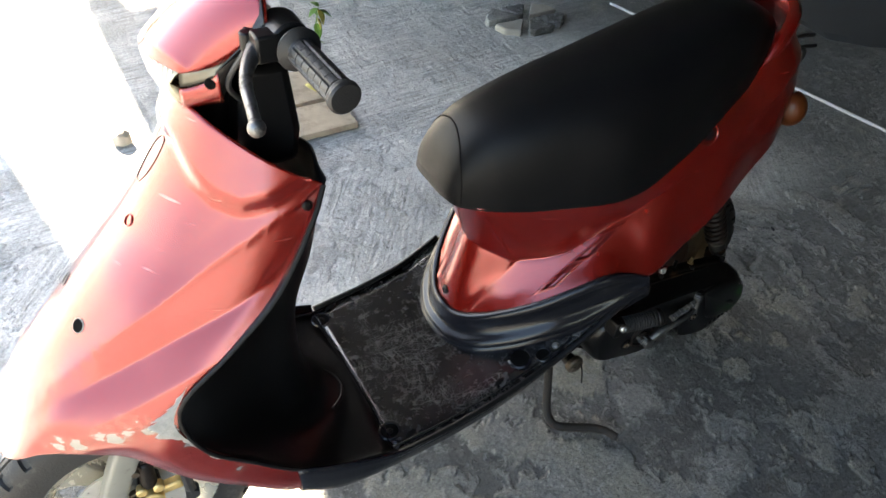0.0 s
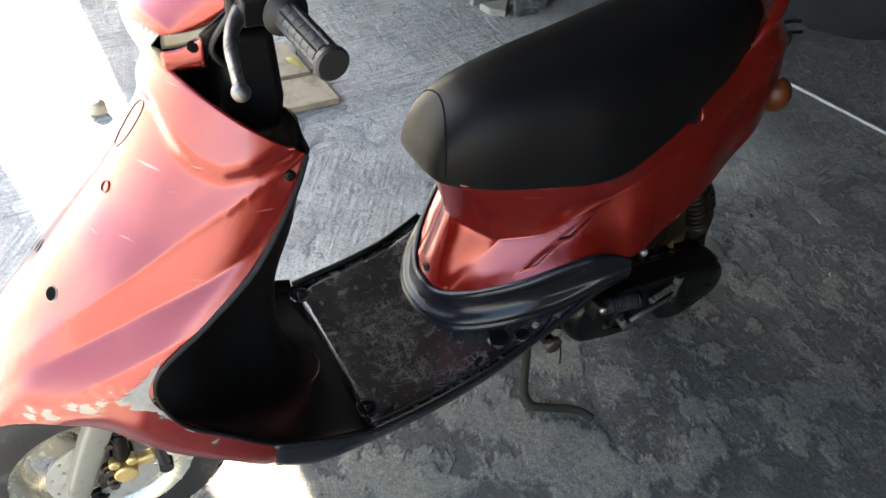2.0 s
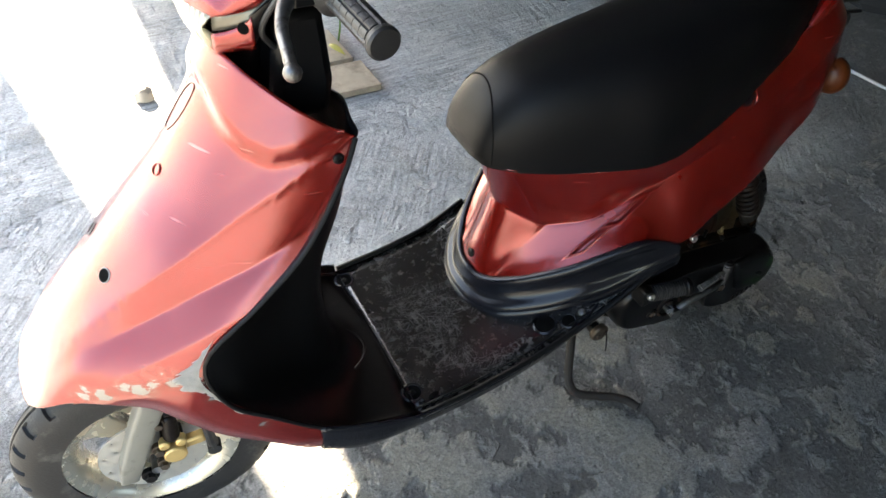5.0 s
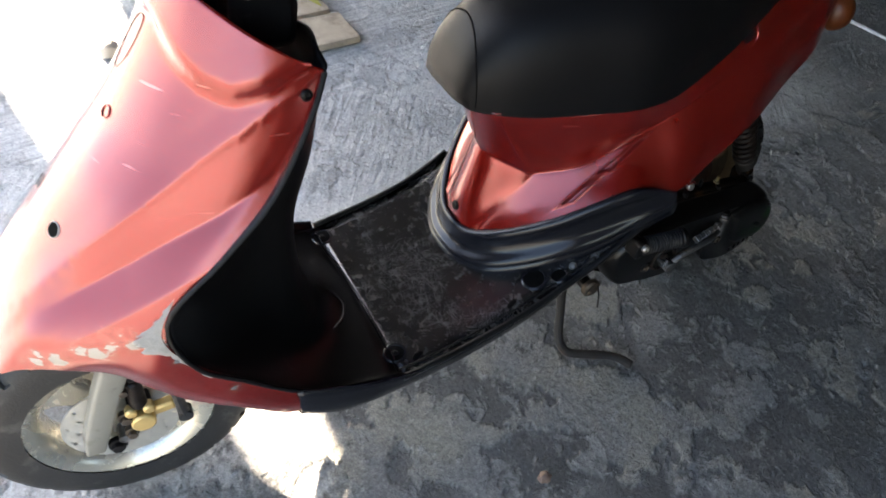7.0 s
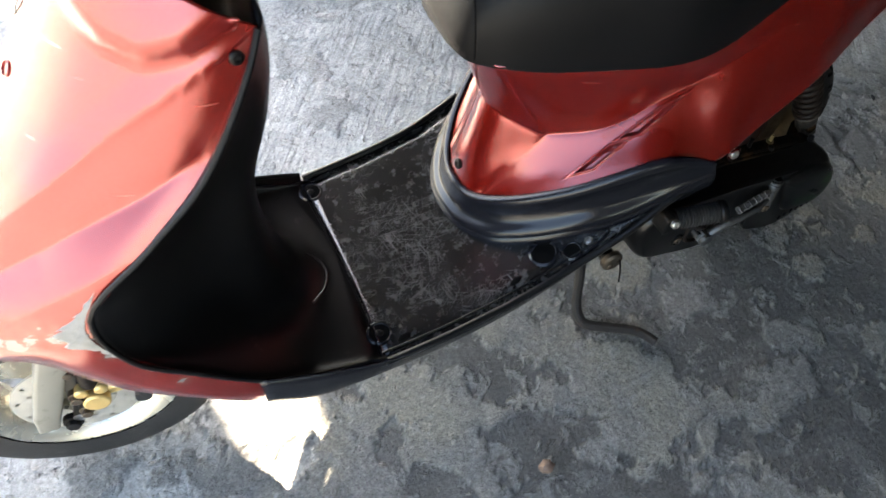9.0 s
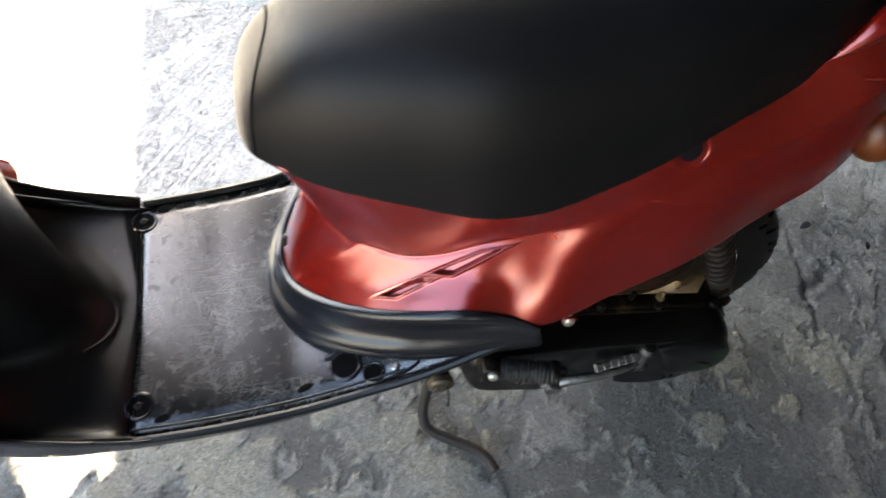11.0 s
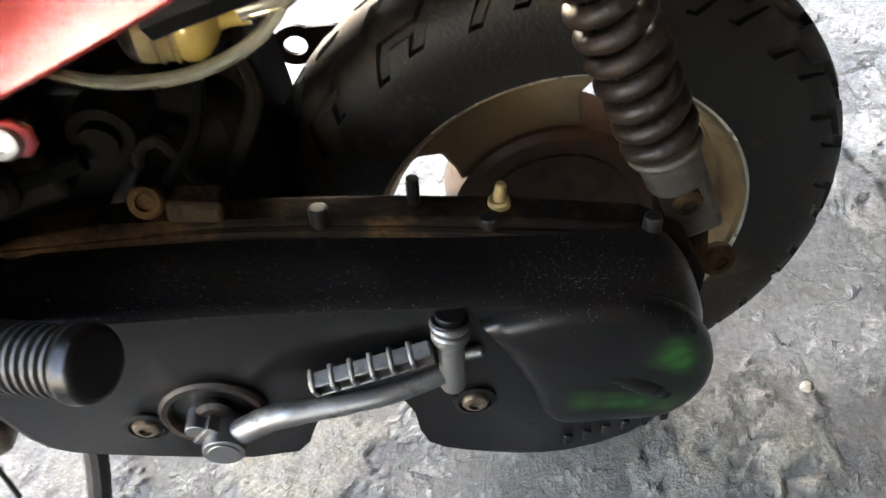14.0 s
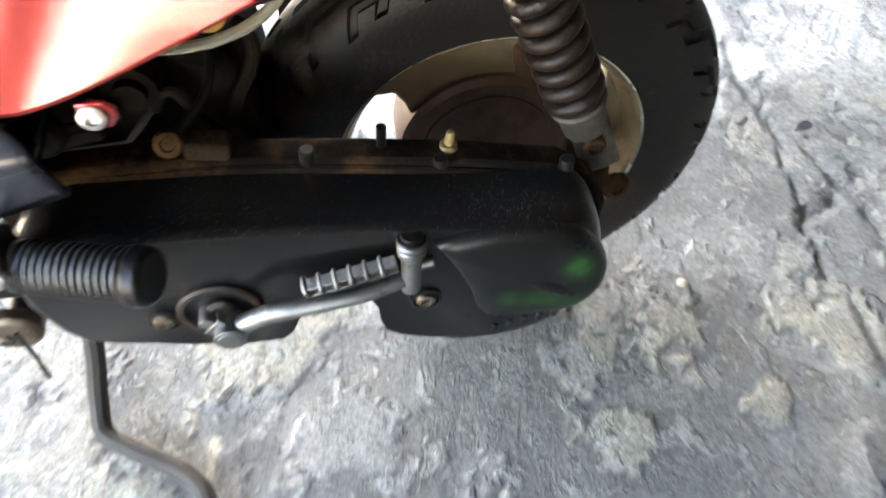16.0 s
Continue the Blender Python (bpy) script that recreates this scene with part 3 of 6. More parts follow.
def ground():
    """One sheet to the horizon, fine and uneven under the scooter."""
    def axis(lo, hi, a, b, fine, wide):
        v = {-900, -200, -60, -20, -9, -5, 5.5, 8, 15, 40, 150, 800}
        v |= {round(lo + wide * i, 4) for i in range(int((a - lo) / wide) + 1)}
        v |= {round(a + fine * i, 4) for i in range(int((b - a) / fine) + 1)}
        v |= {round(b + wide * i, 4) for i in range(int((hi - b) / wide) + 1)}
        return sorted(v)
    xs = axis(-1.2, 3.4, -.66, 1.62, .0062, .03)
    ys = axis(-1.0, 2.9, -.56, 1.10, .0062, .03)
    rows, mask = [], []
    for y in ys:
        row = []
        for x in xs:
            z, p = -.004, 0.0
            if -1.3 < x < 3.5 and -1.1 < y < 3.0:
                z += noise.noise(Vector((x * 2.2, y * 2.2, 0.3))) * 0.004 + noise.noise(Vector((x * 9, y * 9, 4.1))) * 0.0013
                p = plates(x, y)
                z += p * (.0014 + .0012 * noise.noise(Vector((x * 60, y * 60, 2.2)))) + .0006 * noise.noise(Vector((x * 110, y * 110, 9.2)))
                if x > 1.0:
                    for c in CRACKS:
                        for a, b in zip(c, c[1:]):
                            dx, dy = b[0] - a[0], b[1] - a[1]
                            t = max(0, min(1, ((x - a[0]) * dx + (y - a[1]) * dy) / (dx * dx + dy * dy)))
                            w = a[0] + dx * t - x + .009 * noise.noise(Vector((x * 30, y * 30, 5))), a[1] + dy * t - y + .009 * noise.noise(Vector((x * 30, y * 30, 8)))
                            z -= .0045 * math.exp(-(w[0] ** 2 + w[1] ** 2) / (.00005 if c is CRACKS[1] else .000012))
            row.append((x, y, z))
            mask.append(p)
        rows.append(row)
    n, m = len(ys), len(xs)
    me = bpy.data.meshes.new("ground")
    me.from_pydata([p for r in rows for p in r], [], [(i * m + k, i * m + k + 1, (i + 1) * m + k + 1, (i + 1) * m + k) for i in range(n - 1) for k in range(m - 1)])
    me.attributes.new("skin", "FLOAT", "POINT").data.foreach_set("value", mask)
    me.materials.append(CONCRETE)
    for p in me.polygons:
        p.use_smooth = True
    return tagged(new("ground", me), "worn grey broom-finished concrete floor with flaking patches", "floor", kind="structure")


ground()


# walls out of view, added to hold back light from the sides
def wall(name, lo, hi, material=PLASTER, label=""):
    return tagged(part(name, box(bmesh.new(), lo, hi), material, smooth=False, bevel=0.01), label or "plain dark wall out of view, added to limit the light", "wall", kind="structure")


wall("shade_wall_north", (0.45, 3.0, -0.05), (3.9, 3.2, 1.85))
wall("shade_wall_east", (3.7, -1.55, -0.05), (3.9, 3.0, 1.85))
# unseen wall darkening the near side; its gap gives the tail a bright reflection
bm = bmesh.new()
for lo, hi in (((-0.65, -1.75, -0.05), (0.16, -1.55, 1.85)), ((0.52, -1.75, -0.05), (3.9, -1.55, 1.85)), ((0.16, -1.75, 0.70), (0.52, -1.55, 1.85)), ((0.16, -1.75, -0.05), (0.52, -1.55, 0.33))):
    box(bm, lo, hi)
tagged(part("shade_wall_south", bm, PLASTER, smooth=False), "dark wall out of view, its low gap added for a reflection", "wall", kind="structure")
# tall unseen pier, added only to shade the floor by the nose
wall("shade_pier", (-1.25, 3.0, -0.05), (-0.80, 3.2, 4.6))
# beam out of view, added to cut the sky's light deeper inside
tagged(part("lintel", box(bmesh.new(), (-0.43, -1.75, 1.5), (-0.34, 4.4, 1.845)), PLASTER, smooth=False, bevel=0.01), "unseen beam below the roof edge, added to cut sky light", "lintel", kind="structure")
# unseen roof, set so that its shadow edge falls across the floor
tagged(part("shade_roof", box(bmesh.new(), (-0.50, -1.75, 1.85), (3.9, 4.5, 2.0)), DARKSLAB, smooth=False), "dark roof slab out of view, added to shade the floor", "roof", kind="structure")

# ---- scooter ----
scooter = tagged(new("motor_scooter"), "worn metallic red step-through motor scooter parked on its stand on concrete", "scooter")
ROOT = pose(0, 0.018, 0, 0, 0, 0.8)
scooter.matrix_world = ROOT
RINV = ROOT.inverted()


def W(x, y, z):
    """From the floor's plan to the scooter's own frame."""
    return RINV @ Vector((x, y, z))


# front fairing: upper shield and nose, one moulding
A = [
    [(-.205, 0, .852), (-.190, -.045, .842), (-.155, -.082, .812), (-.112, -.108, .782), (-.086, -.116, .768)],
    [(-.250, 0, .770), (-.228, -.058, .758), (-.185, -.098, .748), (-.130, -.122, .742), (-.103, -.128, .732)],
    [(-.298, 0, .697), (-.276, -.068, .683), (-.236, -.112, .668), (-.190, -.142, .655), (-.163, -.150, .645)],
    [(-.346, 0, .640), (-.326, -.074, .622), (-.292, -.119, .606), (-.252, -.149, .592), (-.230, -.157, .583)],
    [(-.400, 0, .575), (-.382, -.075, .556), (-.355, -.120, .538), (-.325, -.150, .520), (-.306, -.160, .512)],
]
B = [
    [(-.400, 0, .575), (-.382, -.075, .556), (-.355, -.120, .538), (-.325, -.150, .520), (-.306, -.160, .512), (-.312, -.165, .478), (-.287, -.172, .430), (-.251, -.178, .392), (-.190, -.182, .332), (-.165, -.182, .312)],
    [(-.480, 0, .472), (-.458, -.075, .480), (-.425, -.108, .480), (-.390, -.136, .468), (-.360, -.152, .454), (-.335, -.164, .424), (-.305, -.172, .392), (-.255, -.183, .352), (-.195, -.188, .302), (-.165, -.187, .286)],
    [(-.535, 0, .372), (-.515, -.058, .408), (-.470, -.094, .437), (-.430, -.115, .437), (-.380, -.133, .421), (-.338, -.152, .384), (-.305, -.164, .357), (-.231, -.182, .311), (-.190, -.184, .276), (-.168, -.182, .262)],
]
fair = new("front_fairing")
fair.parent = scooter
bm = surf(A + [B[1][:5]], 18, 18, True, W, (0, 1))
rim = [v.co.copy() for v in bm.verts if v.is_boundary]
surf([A[3] + [A[3][-1]] * 5] + B, 18, 18, True, W, (1, 0), bm)
# close the seam between the two halves of the moulding at its outer corners
corner = W(*A[4][-1])
for v in bm.verts:
    if v.is_boundary and (Vector((v.co.x, -abs(v.co.y), v.co.z)) - corner).length < .045:
        near = min(rim, key=lambda p: (p - v.co).length)
        if (near - v.co).length < .004:
            v.co = near
bmesh.ops.remove_doubles(bm, verts=bm.verts, dist=1e-5)


def line_gap(p, line):
    """Distance from p to a broken line, and the nearest place on it."""
    best = (9.0, None)
    for a, b in zip(line, line[1:]):
        d = b - a
        q = a + d * max(0, min(1, (p - a).dot(d) / d.length_squared))
        best = min(best, ((p - q).length, q), key=lambda v: v[0])
    return best


def press(bm):
    """The pressed folds of the shield: a ridge, the channel below it, and the raised arch under the headlight."""
    ridge = [W(*p) for p in ((-.50, -.045, .455), (-.441, -.056, .509), (-.355, -.080, .583), (-.281, -.099, .642), (-.210, -.112, .694), (-.140, -.121, .737), (-.09, -.122, .765))]
    valley = [W(*p) for p in ((-.52, -.045, .425), (-.471, -.059, .472), (-.403, -.089, .526), (-.296, -.125, .594), (-.227, -.141, .628), (-.16, -.148, .662))]
    arch = [W(*p) for p in ((-.227, .02, .808), (-.227, -.018, .803), (-.221, -.052, .777), (-.205, -.079, .758), (-.180, -.100, .748), (-.147, -.110, .756), (-.11, -.112, .775))]
    bm.normal_update()
    moves = []
    for v in bm.verts:
        p = Vector((v.co.x, -abs(v.co.y), v.co.z))
        n = v.normal.copy()
        if n.dot(Vector((-.6, math.copysign(.5, v.co.y), .5))) < 0:
            n = -n
        d1, q1 = line_gap(p, ridge)
        d2, q2 = line_gap(p, valley)
        below1 = (p - q1).z - (p - q1).x * .1 < 0
        below2 = (p - q2).z - (p - q2).x * .1 < 0
        deep = 0.0125 * max(0, min(1, (p.x + .50) / .16))
        off = 0.0
        if below1 and not below2:
            off = -deep * d1 / (d1 + d2 + 1e-6)
        elif below2:
            off = -deep * max(0, 1 - d2 / .05)
        else:
            off = 0.0015 * max(0, 1 - d1 / .03) * min(1, deep / .008)
        d3, q3 = line_gap(p, arch)
        s = d3 if p.z > q3.z else -d3
        off += 0.0100 * (lambda q: q * q * (3 - 2 * q))(max(0, min(1, (s + .012) / .026))) * max(0, min(1, (p.z - .735) / .01))
        moves.append((v, n * off))
    for v, m in moves:
        v.co += m


press(bm)
SHIELD = BVHTree.FromBMesh(bm)
part("shield", bm, CHIPPED, fair, "glossy red front shield with bare filler along its chipped lip", solid=0.003, sharp=50)

# headlight cowl on the handlebar
def cowl_front(y):
    return -.240 + .045 * min(1.3, abs(y) / .079) ** 2


def cowl_sheet(lo, hi, rear, n=24, k=10, power=.8, back=0.0):
    """A shell from the lamp's edge back to x = rear; lo and hi give (half width, edge height, middle height) at front and back."""
    rows = []
    for i in range(k + 1):
        f = i / k
        w, ze, zm = (lo[j] + (hi[j] - lo[j]) * (f, f ** 1.5, math.sin(f * math.pi / 2))[j] for j in range(3))
        row = []
        for q in range(n + 1):
            a = math.pi * q / n
            c, t = math.cos(a), math.sin(a)
            y = -w * math.copysign(abs(c) ** .75, c)
            x0 = cowl_front(y) + back * (1 - min(1, abs(y) / .079) ** 2)
            row.append(Vector((x0 + (rear - x0) * f, y, ze + (zm - ze) * t ** power)))
        rows.append(row)
    return rows


bars = new("handlebar")
bars.parent = scooter
STEER = Matrix.Translation((-.125, 0, 0)) @ pose(0, 0, 0, 0, 0, -17) @ Matrix.Translation((.125, 0, 0))


def steered(bm):
    bmesh.ops.transform(bm, matrix=STEER, verts=bm.verts)
    return bm


hood = cowl_sheet((.079, .900, .904), (.101, .954, 1.000), -.098)
bm = bmesh.new()
grid(bm, hood)
part("cowl", steered(bm), RED, bars, solid=0.003)
chin = cowl_sheet((.074, .880, .838), (.094, .908, .846), -.152, back=.034)
bm = bmesh.new()
grid(bm, chin)
part("cowl_chin", steered(bm), RED, bars, solid=-0.003)
band = [[u.lerp(v, k / 3) for u, v in zip([r[0] for r in hood[:7]], [chin[round(q * 10 / 6)][0] for q in range(7)])] for k in range(4)]
for sgn in (1, -1):
    bm = bmesh.new()
    grid(bm, [[Vector((p.x, (p.y + .002) * sgn, p.z)) for p in r] for r in band])
    part("bezel", steered(bm), BEZEL, bars, "faded silver headlight bezel", solid=0.002)
bm = bmesh.new()
rows = []
for k in range(9):
    f = k / 8
    rows.append([u.lerp(v, f) + Vector((-.010 * math.sin(math.pi * f), 0, 0)) for u, v in zip(hood[0], chin[0])])
grid(bm, rows)
part("headlight", steered(bm), LENS, bars, "yellowed clear headlight lens", solid=0.002)
bm = bmesh.new()
grid(bm, [[p + Vector((-.004, 0, 0)) for p in hood[-1]], [p + Vector((-.004, 0, 0)) for p in chin[-1]]])
part("cowl_back", steered(bm), BLACK, bars, solid=0.002)
bm = bmesh.new()
rows = []
for k in range(9):
    f = k / 8
    rows.append([u.lerp(v, f) + Vector((.010 + .030 * math.sin(math.pi * f), 0, 0)) for u, v in zip(hood[0][1:-1], chin[0][1:-1])])
grid(bm, rows)
part("reflector", steered(bm), WHITEP, bars, "silver lamp reflector", solid=0.001)
bm = bmesh.new()
# black disc on the chin in place of a shaded hole
lathe(bm, ((.0065, .001), (.0060, -.0015), (.0001, -.0016)), 16, Matrix.Translation((-.163, -.0905, .892)) @ pose(0, 0, 0, 0, 0, -18))
part("cowl_hole_shade", steered(bm), VOID, bars)
bm = bmesh.new()
slab(bm, [(-.165, .755), (-.088, .755), (-.082, .80), (-.094, .895), (-.150, .895)], -.064, .064)
part("column_cover", bm, BLACK, bars, bevel=0.012)
part("bar_tube", tube(bmesh.new(), [(-.108, -.225, .942), (-.11, -.105, .945), (-.11, 0, .945), (-.11, .105, .945), (-.108, .225, .942)], 0.009, 14, 2), STEEL, bars)


def grip(sgn):
    bm = bmesh.new()
    prof = [(.026, 0), (.027, .004), (.017, .010), (.0165, .014)]
    for i in range(24):
        y = .016 + i * .0040
        prof += [(.0172, y), (.0172, y + .0028), (.0156, y + .0031), (.0156, y + .0038)] if i % 4 == 3 else [(.0172, y), (.0172, y + .0039)]
    prof += [(.0185, .115), (.0195, .118), (.0195, .123), (.0170, .126), (.0001, .126)]
    n = 48
    d = Vector((.005, sgn * .115, -.003)).normalized()
    u = Vector((1, 0, 0))
    u = (u - d * u.dot(d)).normalized()
    s = d.cross(u)
    o = Vector((-.108, sgn * .133, .945))
    rows = []
    for r, y in prof:
        ring = []
        for k in range(n):
            a = 2 * math.pi * k / n
            rr = r * .90 - (.0016 if .016 < y < .112 and k % 6 == 0 and r > .0165 else 0)
            ring.append(o + d * (y * .85) + u * (rr * math.cos(a)) + s * (rr * math.sin(a)))
        rows.append(ring)
    grid(bm, rows, True)
    return part("grip", bm, RUBBER, bars, "black ribbed rubber grip", sharp=25)


grip(-1)
grip(1)
# switch housing and lever perch
for sgn in (-1, 1):
    bm = bmesh.new()
    cyl(bm, (-.113, sgn * .085, .945), (-.112, sgn * .128, .947), .026, 20, .023)
    box(bm, (-.150, sgn * .118 - .012, .932), (-.100, sgn * .118 + .012, .962))
    part("switch_housing", bm, BLACK, bars, bevel=0.003)
    bm = bmesh.new()
    tube(bm, [(-.142, sgn * .108, .941), (-.160, sgn * .130, .937), (-.173, sgn * .158, .931), (-.179, sgn * .188, .924), (-.184, sgn * .213, .920)], [.0060 + .0062 * math.exp(-q / 5) for q in range(25)], 12, 6)
    bmesh.ops.create_uvsphere(bm, u_segments=14, v_segments=8, radius=.0092, matrix=Matrix.Translation((-.185, sgn * .218, .919)))
    part("brake_lever", bm, ALU, bars, "bare cast aluminium brake lever with ball end")
    bm = bmesh.new()
    cyl(bm, (-.150, sgn * .098, .934), (-.150, sgn * .098, .956), .0075, 12)
    box(bm, (-.150, sgn * .098 - .008, .936), (-.115, sgn * .098 + .012, .956))
    part("lever_perch", bm, BLACK, bars, bevel=0.002)
bm = bmesh.new()
tube(bm, [(-.13, -.06, .955), (-.125, -.062, .985), (-.11, -.07, 1.01)], .012, 10, 4)
part("mirror_boot", bm, RUBBER, bars)
bm = bmesh.new()
tube(bm, [(-.13, -.09, .93), (-.15, -.07, .88), (-.13, -.04, .83), (-.10, -.03, .76)], .004, 8, 6)
tube(bm, [(-.15, -.10, .94), (-.17, -.08, .89), (-.14, -.05, .84), (-.10, -.035, .78)], .0035, 8, 6)
part("control_cable", bm, RUBBER, bars)

# inner leg shield: the black pan behind the fairing, with its middle hump
inner = [
    [(-.080, 0, .765), (-.072, -.045, .775), (-.078, -.085, .772), (-.080, -.112, .768), (-.086, -.118, .766)],
    [(-.060, 0, .690), (-.066, -.045, .695), (-.090, -.085, .715), (-.098, -.118, .730), (-.104, -.130, .731)],
    [(-.068, 0, .600), (-.080, -.045, .605), (-.118, -.080, .630), (-.150, -.125, .645), (-.164, -.152, .644)],
    [(-.100, 0, .500), (-.110, -.045, .505), (-.165, -.080, .550), (-.210, -.130, .578), (-.231, -.159, .582)],
    [(-.100, 0, .400), (-.112, -.045, .405), (-.190, -.085, .455), (-.265, -.140, .500), (-.307, -.163, .511)],
    [(-.085, 0, .320), (-.100, -.045, .325), (-.190, -.090, .350), (-.262, -.148, .400), (-.290, -.174, .432)],
    [(-.062, 0, .268), (-.085, -.045, .270), (-.165, -.095, .290), (-.215, -.155, .330), (-.235, -.181, .378)],
    [(-.030, 0, .247), (-.060, -.050, .247), (-.110, -.110, .252), (-.140, -.165, .268), (-.150, -.184, .302)],
    [(-.004, 0, .2455), (-.004, -.050, .2455), (-.004, -.110, .2455), (-.004, -.168, .2455), (-.004, -.184, .252)],
]
legs = new("leg_shield")
legs.parent = scooter
bm = surf(inner, 5, 5, True, W)
def tuck(p):
    """The far side of the foot well is narrower."""
    k = max(0, min(1, (.46 - p.z) / .18))
    return Vector((p.x, p.y * (1 - .20 * k) if p.y > 0 else p.y, p.z))


for v in bm.verts:
    v.co = tuck(v.co)
part("inner_panel", bm, BLACK, legs, "smooth black plastic inner leg shield", solid=-0.003)
edge = [W(*r[-1]) for r in inner]
for sgn in (1, -1):
    part("edge_trim", tube(bmesh.new(), [tuck(Vector((p.x, p.y * sgn, p.z))) for p in edge], .0034, 8, 5), VINYL, legs)
# worn crescent where the hump meets the floor
part("crescent_rib", tube(bmesh.new(), [W(-.075, .035, .262), W(-.040, .018, .2505), W(-.030, -.010, .2485), W(-.042, -.040, .2495), W(-.066, -.062, .256)], .0022, 8, 6), BLACK, legs)

# floorboard, rising towards the tail
def lerp_at(x, pts):
    """The broken line through (x, value) pairs."""
    for (a, u), (b, v) in zip(pts, pts[1:]):
        if x <= b:
            return u + (v - u) * (x - a) / (b - a)
    return pts[-1][1]


def floor_z(x):
    return lerp_at(x, ((-.10, .2455), (0, .2470), (.10, .256), (.20, .270), (.26, .287), (.30, .303), (.35, .328), (.42, .372), (.48, .405)))


def floor_near(x):
    return lerp_at(x, ((-.05, -.184), (.074, -.183), (.157, -.179), (.277, -.172), (.36, -.172), (.42, -.168), (.48, -.165)))


def floor_far(x):
    return lerp_at(x, ((-.05, .170), (-.014, .172), (.092, .180), (.146, .185), (.205, .194), (.244, .204), (.29, .213), (.36, .212), (.48, .15)))


CUPS = ((.002, -.140), (-.003, .142))
SLOTS = ((.031, -.161), (.208, -.150), (.023, .163), (.198, .183), (-.06, .15))
DRAINS = ((.262, -.131, .019), (.295, -.151, .013))
fb = new("floorboard")
fb.parent = scooter
bm = bmesh.new()
rows = []
for i in range(41):
    x = -.006 + .476 * i / 40
    a, b = floor_near(x), floor_far(x)
    rows.append([W(x, a + (b - a) * k / 12, floor_z(x) - (.0025 if k in (0, 12) else 0)) for k in range(13)])
grid(bm, rows)
part("floor_panel", bm, SCUFF, fb, "scuffed black plastic floor panel", solid=0.008, sharp=60)
STEPS = [-.006 + .048 * i for i in range(11)]
for name, fn, inset, up, r, stop in (("floor_lip", floor_near, -.002, .0005, .0055, .475), ("floor_lip", floor_far, .002, .0005, .0050, .29), ("rim_bead", floor_near, .013, .0004, .0019, .335)):
    part(name, tube(bmesh.new(), [W(x, fn(x) + inset, floor_z(x) + up) for x in STEPS if x < stop], r, 8, 4), BLACK, fb)
bm = bmesh.new()
tube(bm, [W(-.010, -.182, .2480), W(-.005, -.06, .2482), W(-.008, .06, .2482), W(-.015, .170, .2475)], .0013, 6, 4)
part("seam", bm, VOID, fb)
part("seam_edge", tube(bmesh.new(), [W(-.005, -.182, .2468), W(0, -.06, .2470), W(-.003, .06, .2470), W(-.010, .170, .2465)], .0014, 6, 4), SKIRT, fb)


def on_floor(x, y, up=0.0):
    """A pose on the floor panel, its y axis along the panel's normal."""
    lift = math.atan2(floor_z(x + .01) - floor_z(x - .01), .02)
    return Matrix.Translation(W(x, y, floor_z(x) + up)) @ Matrix.Rotation(-lift, 4, "Y") @ pose(0, 0, 0, 90, 0, 0)


for x, y in CUPS:
    bm = bmesh.new()
    lathe(bm, ((.0190, -.0012), (.0188, .0008), (.0168, .0022), (.0150, .0018), (.0138, .0002)), 28, on_floor(x, y))
    cup = part("screw_cup", bm, SKIRT, fb)
    # flat black disc for the shade at the bottom of the cup
    part("cup_shade", lathe(bmesh.new(), ((.0142, .0006), (.0001, .0005)), 24, on_floor(x, y)), VOID, cup)
    screw(fb, W(x, y, floor_z(x)), (0, 0, 1), .0060, STUDS)
# slots aren't cut: black ovals carry their shade
for x, y in SLOTS:
    part("slot_shade", lathe(bmesh.new(), ((.0060, .0008), (.0050, .0013), (.0001, .0012)), 20, on_floor(x, y) @ pose(0, 0, 0, 0, 14, 0) @ Matrix.Diagonal((1.7, 1, .8, 1))), VOID, fb, "flat black oval for the shade in a floor slot")
for x, y, r in DRAINS:
    part("drain_cup", lathe(bmesh.new(), ((r * 1.20, -.001), (r * 1.16, .0015), (r * 1.0, .0032), (r * .90, .0026), (r * .82, .0008)), 28, on_floor(x, y)), SKIRT, fb)
    # the drain isn't cut through; a black disc carries its shade
    part("drain_shade", lathe(bmesh.new(), ((r * .90, .0016), (.0001, .0014)), 24, on_floor(x, y)), VOID, fb, "flat black disc for the shade in a drain hole")
screw(fb, W(.320, -.151, floor_z(.320) + .001), (-.4, 0, 1), .0065)
# pressed rim round the drains
part("drain_rim", tube(bmesh.new(), [W(x, y, floor_z(x) + .0008) for x, y in ((.235, -.118), (.27, -.114), (.31, -.135), (.343, -.148), (.349, -.153), (.338, -.160), (.30, -.167))], .0020, 8, 5), SKIRT, fb)
# side skirt under the floor
sk = [
    [(-.172, -.1835, .318), (-.10, -.1865, .288), (.0, -.1875, .256), (.10, -.1865, .257), (.20, -.180, .270), (.31, -.175, .306), (.40, -.172, .358)],
    [(-.168, -.184, .262), (-.10, -.182, .222), (.0, -.178, .212), (.10, -.174, .218), (.20, -.168, .234), (.31, -.160, .276), (.40, -.160, .338)],
    [(-.168, -.165, .245), (-.10, -.160, .205), (.0, -.150, .197), (.10, -.145, .204), (.20, -.140, .222), (.31, -.138, .266), (.40, -.145, .330)],
]
part("side_skirt", surf(sk, 5, 4, False, W), SKIRT, fb, "dusty black side skirt", solid=-0.003)
part("side_skirt", surf([[(p[0], -p[1] + .0, p[2]) for p in r] for r in sk], 5, 4, False, lambda x, y, z: Vector((x, y * .80, z - .008))), SKIRT, fb, solid=0.003)
# frame tube below
bm = bmesh.new()
